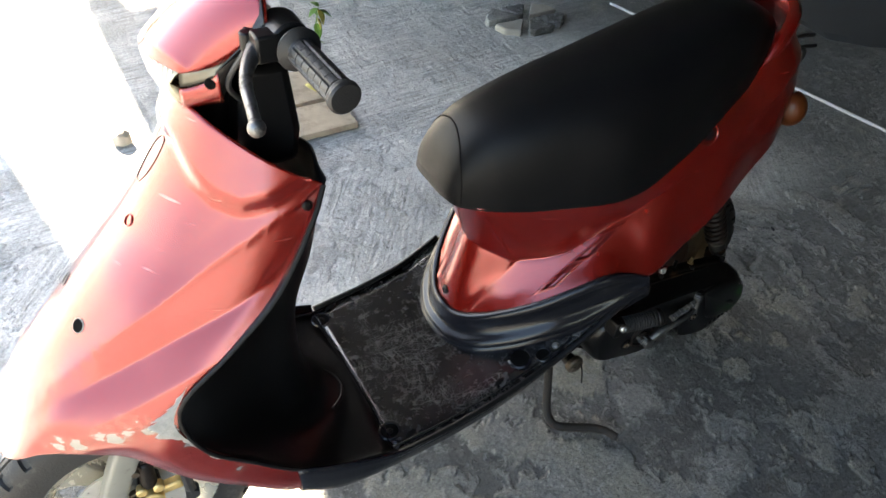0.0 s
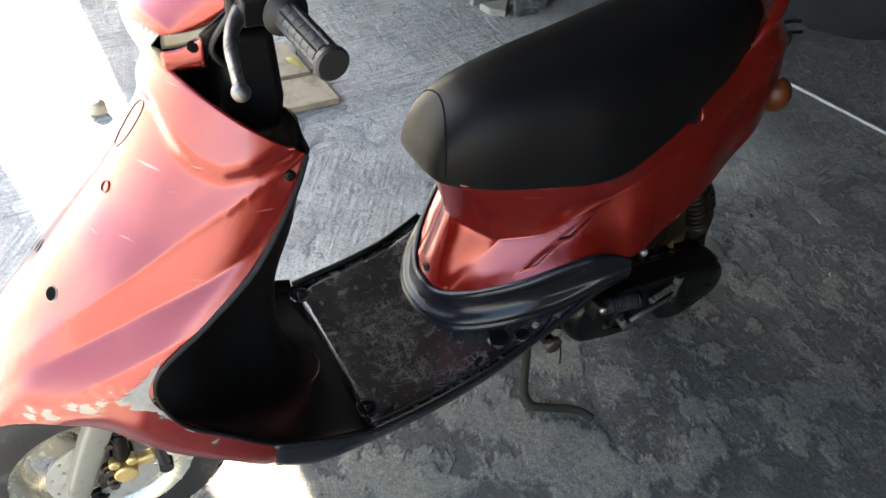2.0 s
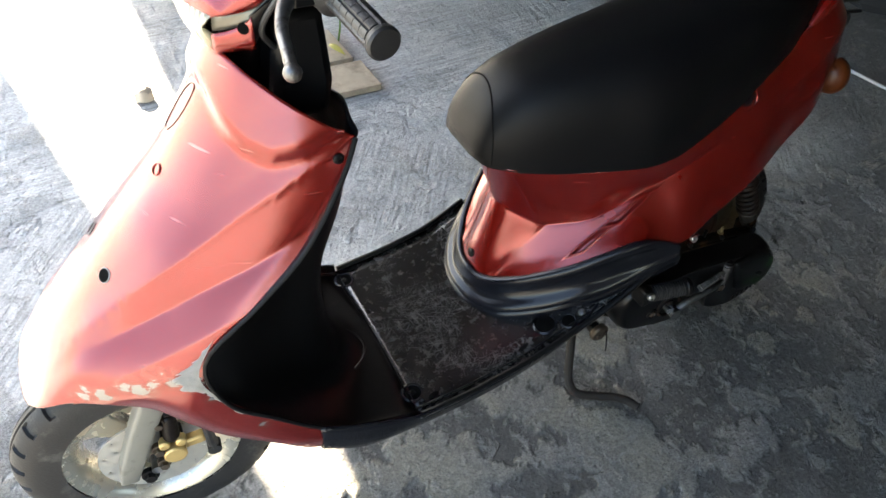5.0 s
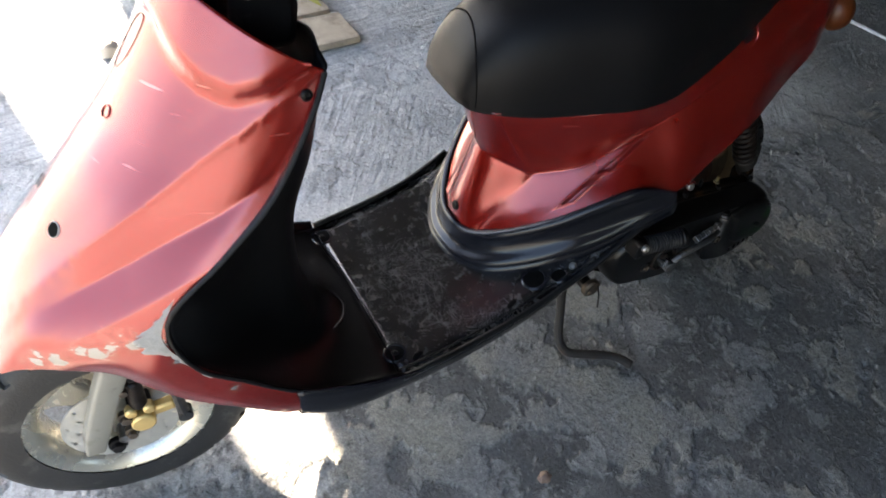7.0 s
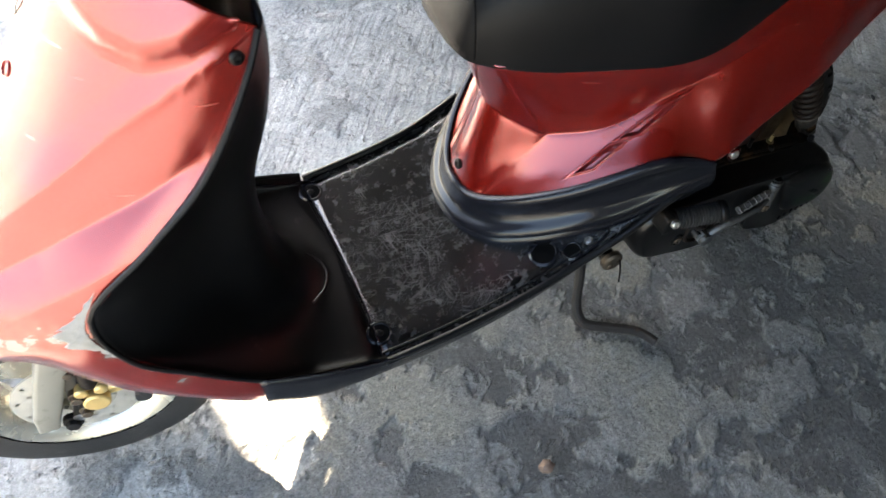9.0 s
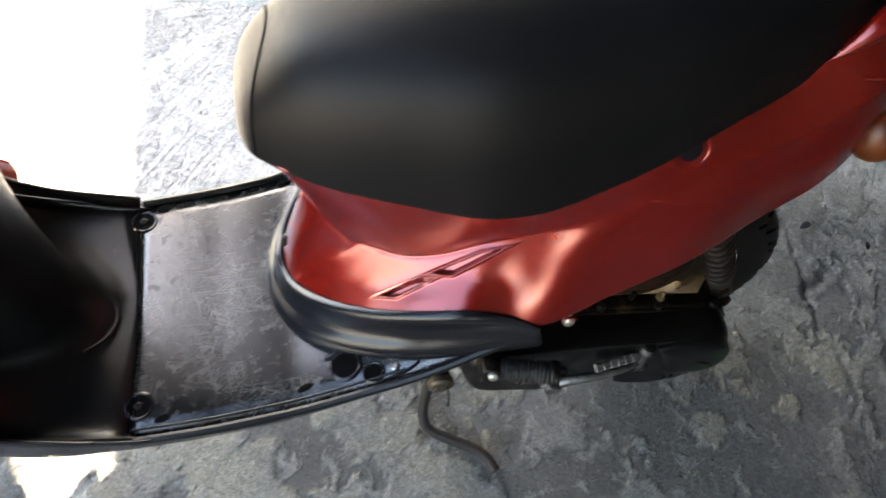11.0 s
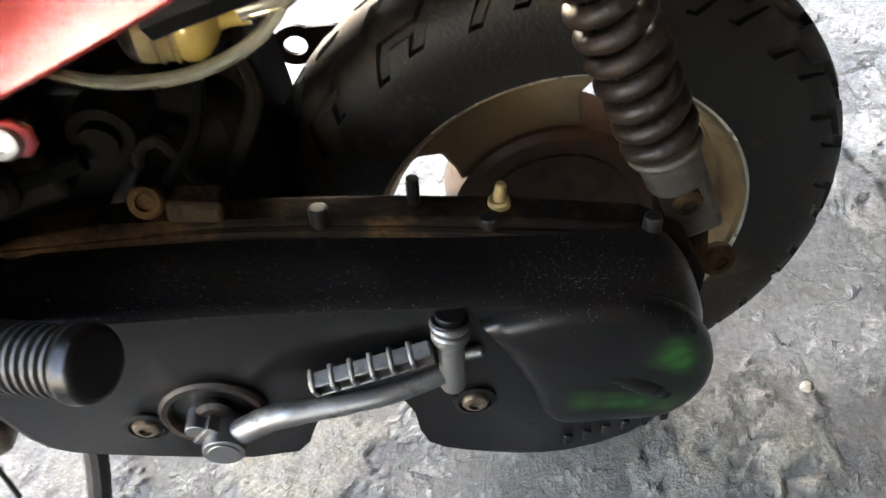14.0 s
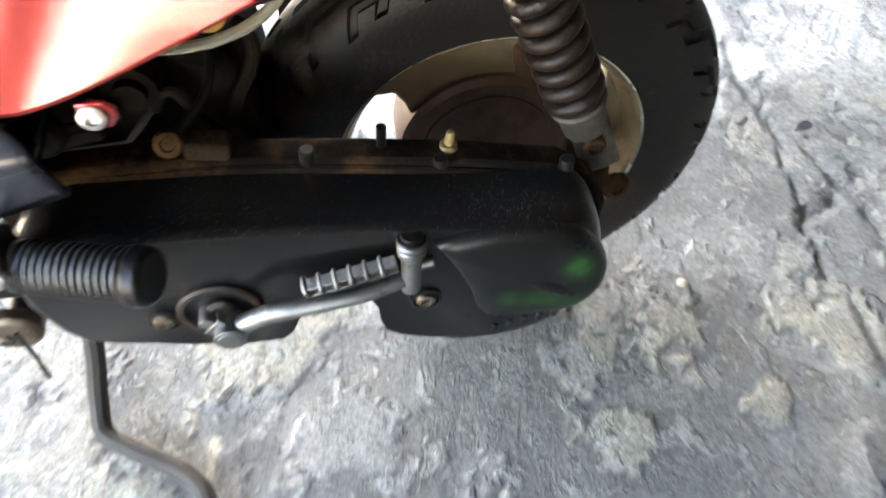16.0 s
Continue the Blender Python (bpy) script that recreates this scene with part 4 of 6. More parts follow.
tube(bm, [(-.25, 0, .50), (-.16, 0, .25), (-.05, 0, .185), (.25, 0, .185), (.42, 0, .28), (.55, 0, .45)], .022, 12, 6)
part("frame_tube", bm, CASE, scooter)

# tail
AXIS = .026


def both_sides(cols, nu, nv):
    """A sheet from columns on the near side, the first one on the axis, and its mirror image."""
    rows = [[c[i] for c in cols] for i in range(len(cols[0]))]
    return surf([[(x, 2 * AXIS - y, z) for x, y, z in reversed(r[1:])] + r for r in rows], nu, nv, False, W)


# each column runs from under the seat down the wall to the crease, then out over the slope to the flared lower edge
T = [
    [(.180, .026, .575), (.224, .026, .465), (.207, .026, .390), (.192, .026, .325)],
    [(.184, .000, .575), (.236, -.004, .461), (.213, .002, .392), (.195, .001, .323)],
    [(.196, -.028, .575), (.266, -.037, .450), (.233, -.026, .386), (.203, -.020, .329)],
    [(.200, -.033, .575), (.277, -.046, .446), (.241, -.037, .388), (.206, -.028, .332)],
    [(.207, -.038, .575), (.286, -.050, .447), (.249, -.046, .393), (.213, -.036, .337)],
    [(.232, -.051, .575), (.302, -.062, .453), (.272, -.070, .404), (.235, -.066, .357)],
    [(.292, -.078, .576), (.330, -.083, .466), (.309, -.097, .428), (.291, -.113, .400)],
    [(.350, -.101, .580), (.366, -.097, .484), (.355, -.116, .456), (.345, -.142, .437)],
    [(.402, -.118, .590), (.414, -.107, .516), (.405, -.130, .483), (.397, -.159, .460)],
    [(.450, -.119, .592), (.455, -.114, .537), (.448, -.139, .488), (.440, -.165, .450)],
    [(.500, -.114, .612), (.502, -.120, .560), (.487, -.149, .492), (.475, -.174, .439)],
    [(.570, -.106, .645), (.570, -.120, .590), (.567, -.141, .515), (.563, -.156, .464)],
    [(.640, -.091, .682), (.641, -.111, .632), (.642, -.131, .562), (.642, -.144, .504)],
    [(.700, -.071, .712), (.713, -.099, .668), (.719, -.114, .600), (.720, -.119, .545)],
    [(.755, -.058, .765), (.781, -.087, .712), (.784, -.101, .648), (.776, -.108, .592)],
    [(.795, -.040, .790), (.828, -.060, .735), (.836, -.065, .680), (.825, -.073, .625)],
    [(.832, .026, .794), (.866, .026, .745), (.886, .026, .688), (.865, .026, .632)],
]


def folded(col, crisp):
    """More places down a column, close to either side of the crease so that it stays crisp."""
    a, b, c, d = (Vector(p) for p in col)
    return [tuple(p) for p in (a, a.lerp(b, .5), a.lerp(b, 1 - crisp), b, b.lerp(c, crisp * 1.6), c, c.lerp(d, .72), d)]


T = [folded(c, .10 if i < 10 else .25) for i, c in enumerate(T)]
tail = new("tail_body")
tail.parent = scooter
bm = both_sides(T, 9, 7)
LOUVRES = (((.3546, -.1075, .4629), (.4079, -.1109, .5068), (.4389, -.1162, .5220), (.3792, -.1198, .4734)), ((.2976, -.1034, .4122), (.3463, -.1070, .4558), (.3648, -.1155, .4647), (.3203, -.1165, .4275)))


TAIL = BVHTree.FromBMesh(bm)


def in_quad(x, y, quad):
    """How far (x, y) lies inside a convex quad; negative outside."""
    side = []
    for a, b in zip(quad, quad[1:] + quad[:1]):
        dx, dy = b[0] - a[0], b[1] - a[1]
        side.append((dx * (y - a[1]) - dy * (x - a[0])) / math.hypot(dx, dy))
    return max(min(side), min(-v for v in side))


def press_louvre(bm, quad):
    """A sunken slot with a raised rim."""
    q = [W(*p) for p in quad]
    mid = sum(q, Vector()) / 4
    n = TAIL.find_nearest(mid)[1]
    n = n if n.y < 0 else -n
    u = (q[2] - q[0] - n * (q[2] - q[0]).dot(n)).normalized()
    v = n.cross(u)
    flat = [((p - mid).dot(u), (p - mid).dot(v)) for p in q]

    def depth(p):
        return in_quad((p - mid).dot(u), (p - mid).dot(v), flat) if (p - mid).length < .09 else -1

    edges = {e for f in bm.faces if depth(f.calc_center_median()) > -.010 for e in f.edges}
    bmesh.ops.subdivide_edges(bm, edges=list(edges), cuts=5, use_grid_fill=True)
    for w in bm.verts:
        d = depth(w.co)
        if d > -.008:
            k = max(0, min(1, (d - .0008) / .0028))
            w.co += n * (.0020 * math.exp(-((d - .0002) / .0016) ** 2) - .0085 * k * k * (3 - 2 * k))


for quad in LOUVRES:
    press_louvre(bm, quad)
part("tail_panel", bm, RED, tail, "glossy red tail panel with fine scratches", solid=0.003, sharp=60)
# black skirt: from the panel's lower edge down a hollow channel to a ridge and a thin lip on the floor
TOPS = [(.190, .026, .324), (.194, .000, .322), (.204, -.027, .330), (.233, -.067, .356), (.289, -.114, .399), (.344, -.143, .437), (.396, -.160, .460), (.440, -.166, .451), (.476, -.175, .437)]
FEET = [(.172, .026, .2655), (.174, -.004, .2655), (.183, -.032, .2665), (.205, -.070, .277), (.250, -.108, .300), (.301, -.135, .322), (.346, -.148, .334), (.420, -.166, .376), (.485, -.176, .408)]
cols = []
for u, v in zip(TOPS, FEET):
    u, v = Vector(u), Vector(v)
    out = Vector((-.55, 0, .1)) if u.x < .20 else Vector((-.35, -.75, .25)) if u.x < .25 else Vector((-.1, -.95, .3))
    deep = 1.0 if u.x < .43 else .35 if u.x < .46 else .1
    cols.append([tuple(u.lerp(v, f) + out * (h * deep)) for f, h in ((0, -.002), (.04, .0045), (.12, .0050), (.22, -.0005), (.42, -.0060), (.62, -.0040), (.76, .0050), (.84, .0060), (.90, .0015), (.96, .0030), (1.0, .0035))] + [tuple(v + Vector((.004, .004, -.022)))])
part("tail_skirt", both_sides(cols, 8, 4), SKIRT, tail, "satin black plastic skirt below the tail", solid=-0.003)
screw(tail, W(.1955, .029, .345), (-1, 0, .25), .008, STUDS, label="black cross-head screw")
screw(tail, W(.513, -.170, .433), (0, -1, .3), .007)
bm = bmesh.new()
slab(bm, [(-.006, -.008), (.007, -.008), (.011, -.003), (.011, .004), (.006, .008), (-.006, .007)], -.002, .001)
bmesh.ops.translate(bm, verts=bm.verts, vec=W(.513, -.1675, .433))
part("side_tab", bm, RED, tail, "red tab holding a pale bolt", bevel=0.001)
bm = bmesh.new()
mlock = Matrix.Translation(W(.600, -.1040, .650)) @ pose(0, 0, 0, -14, 0, 0) @ Matrix.Diagonal((1.4, -1, 1.4, 1))
lathe(bm, ((.0165, -.002), (.0160, .0012), (.0138, .0012), (.0125, -.001), (.0120, -.003)), 24, mlock)
lock = part("seat_lock", bm, RED, tail, "recessed red lock escutcheon")
part("lock_barrel", lathe(bmesh.new(), ((.0128, -.002), (.0085, -.002), (.0078, .0008), (.0001, .0008)), 24, mlock), SKIRT, lock)
# rear indicator
bm = bmesh.new()
rows = []
for k in range(8):
    a = k / 7 * math.pi / 2
    rows.append([W(.830, -.080, .634) + Vector((.026 * math.cos(b) * math.cos(a), -.030 * math.sin(a), .034 * math.sin(b) * math.cos(a))) for b in (2 * math.pi * j / 24 for j in range(24))])
grid(bm, rows, True)
part("indicator", bm, AMBER, tail, "amber plastic turn signal lens")
bm = bmesh.new()
tube(bm, [W(.55, -.10, .44), W(.66, -.095, .475), (.78, -.095, .535), (.84, -.08, .565)], .011, 8, 6)
tube(bm, [W(.55, .12, .44), W(.66, .13, .475), (.78, .095, .535), (.84, .08, .565)], .011, 8, 6)
for y0, y1 in ((-.092, -.078), (.078, .092)):
    slab(bm, [(.765, .502), (.80, .513), (.834, .543), (.840, .570), (.79, .562)], y0, y1)
part("frame_rail", bm, CASE, scooter)
for pts in ([(.855, .000, .700), (.880, -.006, .704), (.912, -.008, .700), (.922, -.006, .684), (.918, -.004, .668)], [(.858, .010, .710), (.900, .004, .722), (.948, .006, .716)], [(.858, .004, .690), (.905, .000, .700), (.960, .002, .694)]):
    part("tail_wire", tube(bmesh.new(), [W(*p) for p in pts], .0038, 8, 5), RUBBER, tail, "loose black wire end")
# underside of the tail: liner
part("tail_liner", slab(bmesh.new(), [(.30, .53), (.45, .50), (.62, .56), (.82, .66), (.80, .70), (.60, .60), (.30, .56)], -.085, .085), CASE, tail)

# seat: (x, lower edge, top, near side, far side), the cover pulled a little askew at the nose
ST = [(.160, .588, .598, .045, .085), (.164, .578, .612, .008, .104), (.174, .573, .642, -.012, .116), (.191, .571, .671, -.026, .122), (.22, .571, .700, -.046, .126), (.26, .572, .721, -.067, .129), (.33, .576, .746, -.095, .132), (.40, .582, .764, -.120, .136), (.46, .588, .778, -.122, .138), (.52, .612, .790, -.116, .138), (.57, .639, .800, -.110, .136), (.64, .680, .810, -.094, .131), (.70, .706, .815, -.075, .122), (.74, .732, .812, -.056, .108), (.77, .756, .800, -.036, .090), (.785, .774, .788, -.016, .070)]


def seat():
    rows = []
    for x, zb, zt, near, far in ST:
        c, w = (near + far) / 2, (far - near) / 2
        r = []
        for k in range(33):
            a = math.pi * k / 32
            r.append(W(x, c + w * math.copysign(abs(math.cos(a)) ** .72, math.cos(a)), zb + (zt - zb) * math.sin(a) ** .62))
        for k in range(1, 6):
            r.append(W(x, near + w * .03 + 2 * w * .97 * k / 6, zb - .004))
        rows.append(r)
    cols = [crom([r[j] for r in rows], 5) for j in range(len(rows[0]))]
    bm = bmesh.new()
    vs = grid(bm, [[c[i] for c in cols] for i in range(len(cols[0]))], True)
    bm.faces.new(vs[0])
    bm.faces.new(list(reversed(vs[-1])))
    return bm


bm = seat()
SEAT = BVHTree.FromBMesh(bm)
seat_ob = part("seat", bm, VINYL, scooter, "black vinyl seat with a stitched nose panel", sharp=60)
line = [SEAT.find_nearest(W(*p))[0] for p in crom([(.177, -.020, .578), (.179, -.016, .602), (.187, -.002, .634), (.199, .018, .657), (.204, .040, .671), (.207, .065, .676), (.205, .090, .668), (.197, .112, .640), (.185, .125, .590)], 6)]
part("seam", tube(bmesh.new(), line, .0015, 6, 1), THREAD, seat_ob)
# lip of the tail behind the seat
half = [(.715, -.071, .730), (.735, -.068, .750), (.760, -.062, .776), (.80, -.038, .798), (.826, -.004, .803)]
bm = bmesh.new()
tube(bm, [W(*p) for p in half + [(.832, .026, .803)] + [(x, 2 * AXIS - y, z) for x, y, z in reversed(half)]], [.002, .0045, .007, .0095, .0115] + [.013] * 20 + [.0115, .0095, .007, .0045, .002], 10, 6)
part("tail_lip", bm, RED, scooter, "red tail lip curving round behind the seat")


# wheels
def tyre(bm, R, rim, w, m, groove, pitch, slant, n=728):
    prof = []
    k = 96
    for i in range(k + 1):
        a = math.pi * (i / k) * 1.0
        c = -math.cos(a)
        y = w * c * (1 if abs(c) < .9 else 1)
        r = rim + (R - rim) * (math.sin(a) ** .62)
        prof.append((r, y * (0.80 + .2 * math.sin(a))))
    rows = []
    for i, (r, y) in enumerate(prof):
        u = i / k * 2 - 1
        p, q = prof[max(0, i - 1)], prof[min(k, i + 1)]
        nr, ny = (q[1] - p[1]), -(q[0] - p[0])
        s = math.hypot(nr, ny) or 1
        ring = []
        for j in range(n):
            a = 2 * math.pi * j / n
            g = groove((a * pitch / (2 * math.pi) + (0.5 if u > 0 else 0)) % 1.0, abs(u))
            a += abs(u) * slant * 2 * math.pi / pitch
            rr, yy = r - g * nr / s, y - g * ny / s
            ring.append(m @ Vector((rr * math.cos(a), yy, rr * math.sin(a))))
        rows.append(ring)
    grid(bm, rows, True)
    return bm


def tread(f, au):
    """Zigzag grooves from crown to shoulder, a short one between each pair, and nicks on the crown."""
    if .09 < au < .39 and f < .14:
        return .0048
    if .29 < au < .39 and f < .50:
        return .0046
    if .30 < au < .66 and .38 < f < .52:
        return .0048
    if .46 < au < .70 and .78 < f < .90:
        return .0044
    if .45 < au < .53 and .51 <= f < .90:
        return .0042
    if .03 < au < .10 and .56 < f < .84:
        return .0030
    return 0.0


def tread_f(f, au):
    return .0046 if (f < .24 and .20 < au < .60) or .08 < au < .13 else 0.0


RW = Vector((.751, 0.0, .205))
rear = new("rear_wheel")
rear.parent = scooter
mr = Matrix.Translation(RW)
part("tyre", tyre(bmesh.new(), .2055, .132, .047, mr, tread, 18, 0.9), TYRE, rear, "black tyre with chevron tread", sharp=50)
bm = bmesh.new()
lathe(bm, ((.130, -.036), (.1345, -.0365), (.137, -.034), (.1345, -.030), (.129, -.029)), 72, mr)
part("rim_flange", bm, RIMP, rear, "pale cast rim flange with chipped edge")
bm = bmesh.new()
lathe(bm, ((.131, -.034), (.127, -.033), (.121, -.024), (.118, -.008), (.118, .012), (.122, .024), (.135, .034), (.137, .032), (.128, .020), (.124, 0), (.128, -.026), (.131, -.034)), 72, mr)
part("rim", bm, RIMR, rear, "cast rim with brown stains")
bm = bmesh.new()
for k in range(3):
    a0 = radians(110 + 120 * k)
    pts = ((.060, .75), (.072, .62), (.085, .52), (.100, .47), (.112, .54), (.120, .66), (.1265, .76))
    ring = [(r * math.cos(a0 - h), r * math.sin(a0 - h)) for r, h in pts] + [(.1265 * math.cos(a0 + q / 6), .1265 * math.sin(a0 + q / 6)) for q in range(-4, 6)] + [(r * math.cos(a0 + h * 1.25), r * math.sin(a0 + h * 1.25)) for r, h in reversed(pts)]
    slab(bm, ring, -.010, .008)
bmesh.ops.transform(bm, matrix=mr, verts=bm.verts)
part("spoke_plate", bm, RIMR, rear, "brown-stained cast spokes", bevel=0.003)
bm = bmesh.new()
lathe(bm, ((.0001, -.018), (.056, -.018), (.0565, -.0165), (.062, -.0165), (.0625, -.018), (.070, -.018), (.0755, -.014), (.077, -.002), (.077, .030), (.0001, .034)), 64, mr)
part("hub_drum", bm, HUBM, rear, "oily brown brake drum")

FW = Vector((-.393, -.0224, .207))
TURNED = Matrix.Translation(FW) @ pose(0, 0, 0, 0, 0, -6.8) @ Matrix.Translation(-FW)
fork = new("front_fork")
fork.parent = scooter
front = new("front_wheel")
front.parent = scooter
mf = TURNED @ Matrix.Translation(FW)
part("tyre", tyre(bmesh.new(), .1985, .131, .038, mf @ Matrix.Translation((0, -.012, 0)), tread_f, 26, 0.25, 520), TYREF, front, "worn grey-black front tyre", sharp=50)
bm = bmesh.new()
lathe(bm, ((.1245, -.040), (.1290, -.0385), (.1295, -.036), (.1260, -.033), (.1235, -.034), (.1180, -.030), (.1165, -.022), (.1130, -.020), (.1060, -.012), (.1030, -.002), (.1030, .012), (.1100, .022), (.1260, .031), (.129, .034), (.126, .038), (.110, .032), (.099, .014), (.098, -.006), (.104, -.024), (.116, -.036), (.1245, -.040)), 72, mf @ Matrix.Diagonal((1.05, 1, 1.05, 1)))
part("rim", bm, RIMP, front, "cream painted rim")
# darker ring between the rim's lip and its barrel
part("rim_step", lathe(bmesh.new(), ((.1185, -.0315), (.1150, -.0335), (.1135, -.0320), (.1150, -.0240)), 72, mf @ Matrix.Diagonal((1.05, 1, 1.05, 1))), RIMR, front, "brown ring on the step inside the rim")
bm = bmesh.new()
for k in range(3):
    a0 = radians(140 + 120 * k)
    pts = ((.030, .6), (.055, .34), (.085, .30), (.111, .40))
    ring = [(r * math.cos(a0 - h), r * math.sin(a0 - h)) for r, h in pts] + [(.111 * math.cos(a0 + q / 8), .111 * math.sin(a0 + q / 8)) for q in range(-2, 3)] + [(r * math.cos(a0 + h), r * math.sin(a0 + h)) for r, h in reversed(pts)]
    slab(bm, ring, -.010, .012)
lathe(bm, ((.0001, -.030), (.030, -.030), (.036, -.020), (.036, .03), (.0001, .034)), 32)
bmesh.ops.transform(bm, matrix=mf, verts=bm.verts)
part("hub", bm, RIMP, front, bevel=0.003)


def disc():
    bm = bmesh.new()
    n = 72
    rs = (.046, .052, .057, .062, .066, .071, .076, .082)
    top, bot = [], []
    for r in rs:
        top.append([bm.verts.new((r * math.cos(2 * math.pi * k / n), -.042, r * math.sin(2 * math.pi * k / n))) for k in range(n)])
        bot.append([bm.verts.new((r * math.cos(2 * math.pi * k / n), -.0385, r * math.sin(2 * math.pi * k / n))) for k in range(n)])
    for i in range(len(rs) - 1):
        for k in range(n):
            if (i == 2 and k % 6 == 0) or (i == 5 and k % 6 == 3):
                continue
            j = (k + 1) % n
            bm.faces.new([top[i][k], top[i][j], top[i + 1][j], top[i + 1][k]])
            bm.faces.new([bot[i][j], bot[i][k], bot[i + 1][k], bot[i + 1][j]])
    for ring in (0, -1):
        for k in range(n):
            j = (k + 1) % n
            bm.faces.new([top[ring][k], top[ring][j], bot[ring][j], bot[ring][k]])
    bmesh.ops.transform(bm, matrix=mf, verts=bm.verts)
    return bm


part("disc_carrier", lathe(bmesh.new(), ((.049, -.0405), (.046, -.0435), (.034, -.0435), (.030, -.038), (.030, -.02)), 48, mf), RIMP, front)
part("brake_disc", disc(), DISC, front, "drilled steel brake disc", sharp=20)
# fork leg, axle, caliper
def turned(bm):
    bmesh.ops.transform(bm, matrix=TURNED, verts=bm.verts)
    return bm


def leg(sgn):
    """A flat-sided fork leg, tapering upwards."""
    bm = bmesh.new()
    rings = []
    for dx, dz, a, b in ((-.006, -.040, .009, .009), (-.006, -.034, .014, .013), (.003, .0, .018, .016), (.036, .09, .020, .016), (.073, .18, .021, .017), (.110, .27, .019, .016)):
        c = FW + Vector((dx - .036, sgn * .064, dz + .022))
        rings.append([c + Vector((a * math.copysign(abs(math.cos(t)) ** .38, math.cos(t)), b * math.copysign(abs(math.sin(t)) ** .38, math.sin(t)), 0)) for t in (2 * math.pi * k / 20 for k in range(20))])
    vs = grid(bm, rings, True)
    bm.faces.new(vs[0])
    bm.faces.new(vs[-1])
    return part("fork_leg", turned(bm), FORK, fork, "grey painted fork leg")


leg(-1)
leg(1)
bm = bmesh.new()
cyl(bm, FW + Vector((0, -.074, 0)), FW + Vector((0, .074, 0)), .0085, 12)
part("axle", turned(bm), STEEL, fork)
for dx, dz, r in ((-.012, -.012, .0095), (.012, .010, .0072), (.011, .048, .0078), (.020, .112, .0066)):
    bm = bmesh.new()
    cyl(bm, FW + Vector((dx, -.080, dz)), FW + Vector((dx, -.066, dz)), r, 6)
    cyl(bm, FW + Vector((dx, -.073, dz)), FW + Vector((dx, -.064, dz)), r * 1.4, 16)
    part("bolt", turned(bm), STUDS if dz < 0 else BRONZE, fork, bevel=0.0008)
bm = bmesh.new()
slab(bm, [(FW.x - .016, FW.z - .016), (FW.x + .012, FW.z - .014), (FW.x + .032, FW.z + .004), (FW.x + .034, FW.z + .075), (FW.x + .042, FW.z + .128), (FW.x + .016, FW.z + .136), (FW.x - .006, FW.z + .050)], -.070, -.058)
part("caliper_bracket", turned(bm), FORK, fork, bevel=0.003)
bm = bmesh.new()
tube(bm, [(-.30, 0, .42), (-.25, 0, .55), (-.17, 0, .80), (-.15, 0, .90)], .022, 14, 4)
part("steering_stem", bm, CASE, fork)
part("fork_bridge", turned(box(bmesh.new(), (FW.x + .06, -.075, FW.z + .225), (FW.x + .11, .05, FW.z + .250))), CASE, fork, bevel=0.004)
cal = FW + Vector((.032, -.058, .040))
bm = bmesh.new()
cyl(bm, cal + Vector((0, -.008, .024)), cal + Vector((.002, -.004, .078)), .0125, 20, .011)
box(bm, (-.016, -.010, -.016), (.016, .014, .030), Matrix.Translation(cal))
cal_ob = part("brake_caliper", turned(bm), BOSS, fork, "brown stained brake caliper with gold piston caps", bevel=0.004)
for dx, dz, r, h in ((0, -.004, .0175, .014), (-.012, .022, .0085, .012), (.012, .022, .0085, .012)):
    bm = bmesh.new()
    cyl(bm, cal + Vector((dx, -.010 - h, dz)), cal + Vector((dx, -.006, dz)), r, 20, r * .92)
    part("piston_cap", turned(bm), BRASS, cal_ob, "gold piston cap", bevel=0.003)
bm = bmesh.new()
box(bm, (.012, -.012, -.012), (.046, .004, .006), Matrix.Translation(cal) @ pose(0, 0, 0, 0, -8, 0))
part("caliper_arm", turned(bm), BRASS, cal_ob, bevel=0.004)
bm = bmesh.new()
tube(bm, [cal + Vector((.056, -.020, -.008)), cal + Vector((.053, -.020, .020)), cal + Vector((.050, -.014, .070)), cal + Vector((.046, .0, .12)), cal + Vector((.06, .03, .22))], [.0085, .0075, .006, .0055, .0055], 10, 6)
cyl(bm, cal + Vector((.056, -.028, -.010)), cal + Vector((.056, -.010, -.010)), .0105, 14)
part("brake_hose", turned(bm), RUBBER, fork)
bm = bmesh.new()
tube(bm, [FW + Vector((.03, -.066, .128)), FW + Vector((.07, -.066, .132)), FW + Vector((.12, -.055, .130))], .0075, 10, 4)
part("link_arm", turned(bm), CASE, fork)
# inner splash guard over the front wheel
rows = []
for a in range(20, 112, 10):
    rr = .232
    rows.append([(FW.x + rr * math.cos(radians(a)), y, FW.z + rr * math.sin(radians(a)) - abs(y) * .25) for y in (-.075, -.04, 0, .04, .075)])
part("splash_guard", surf(rows, 3, 2), CASE, fair, solid=0.002)

# engine and drive case
eng = new("engine")
eng.parent = scooter


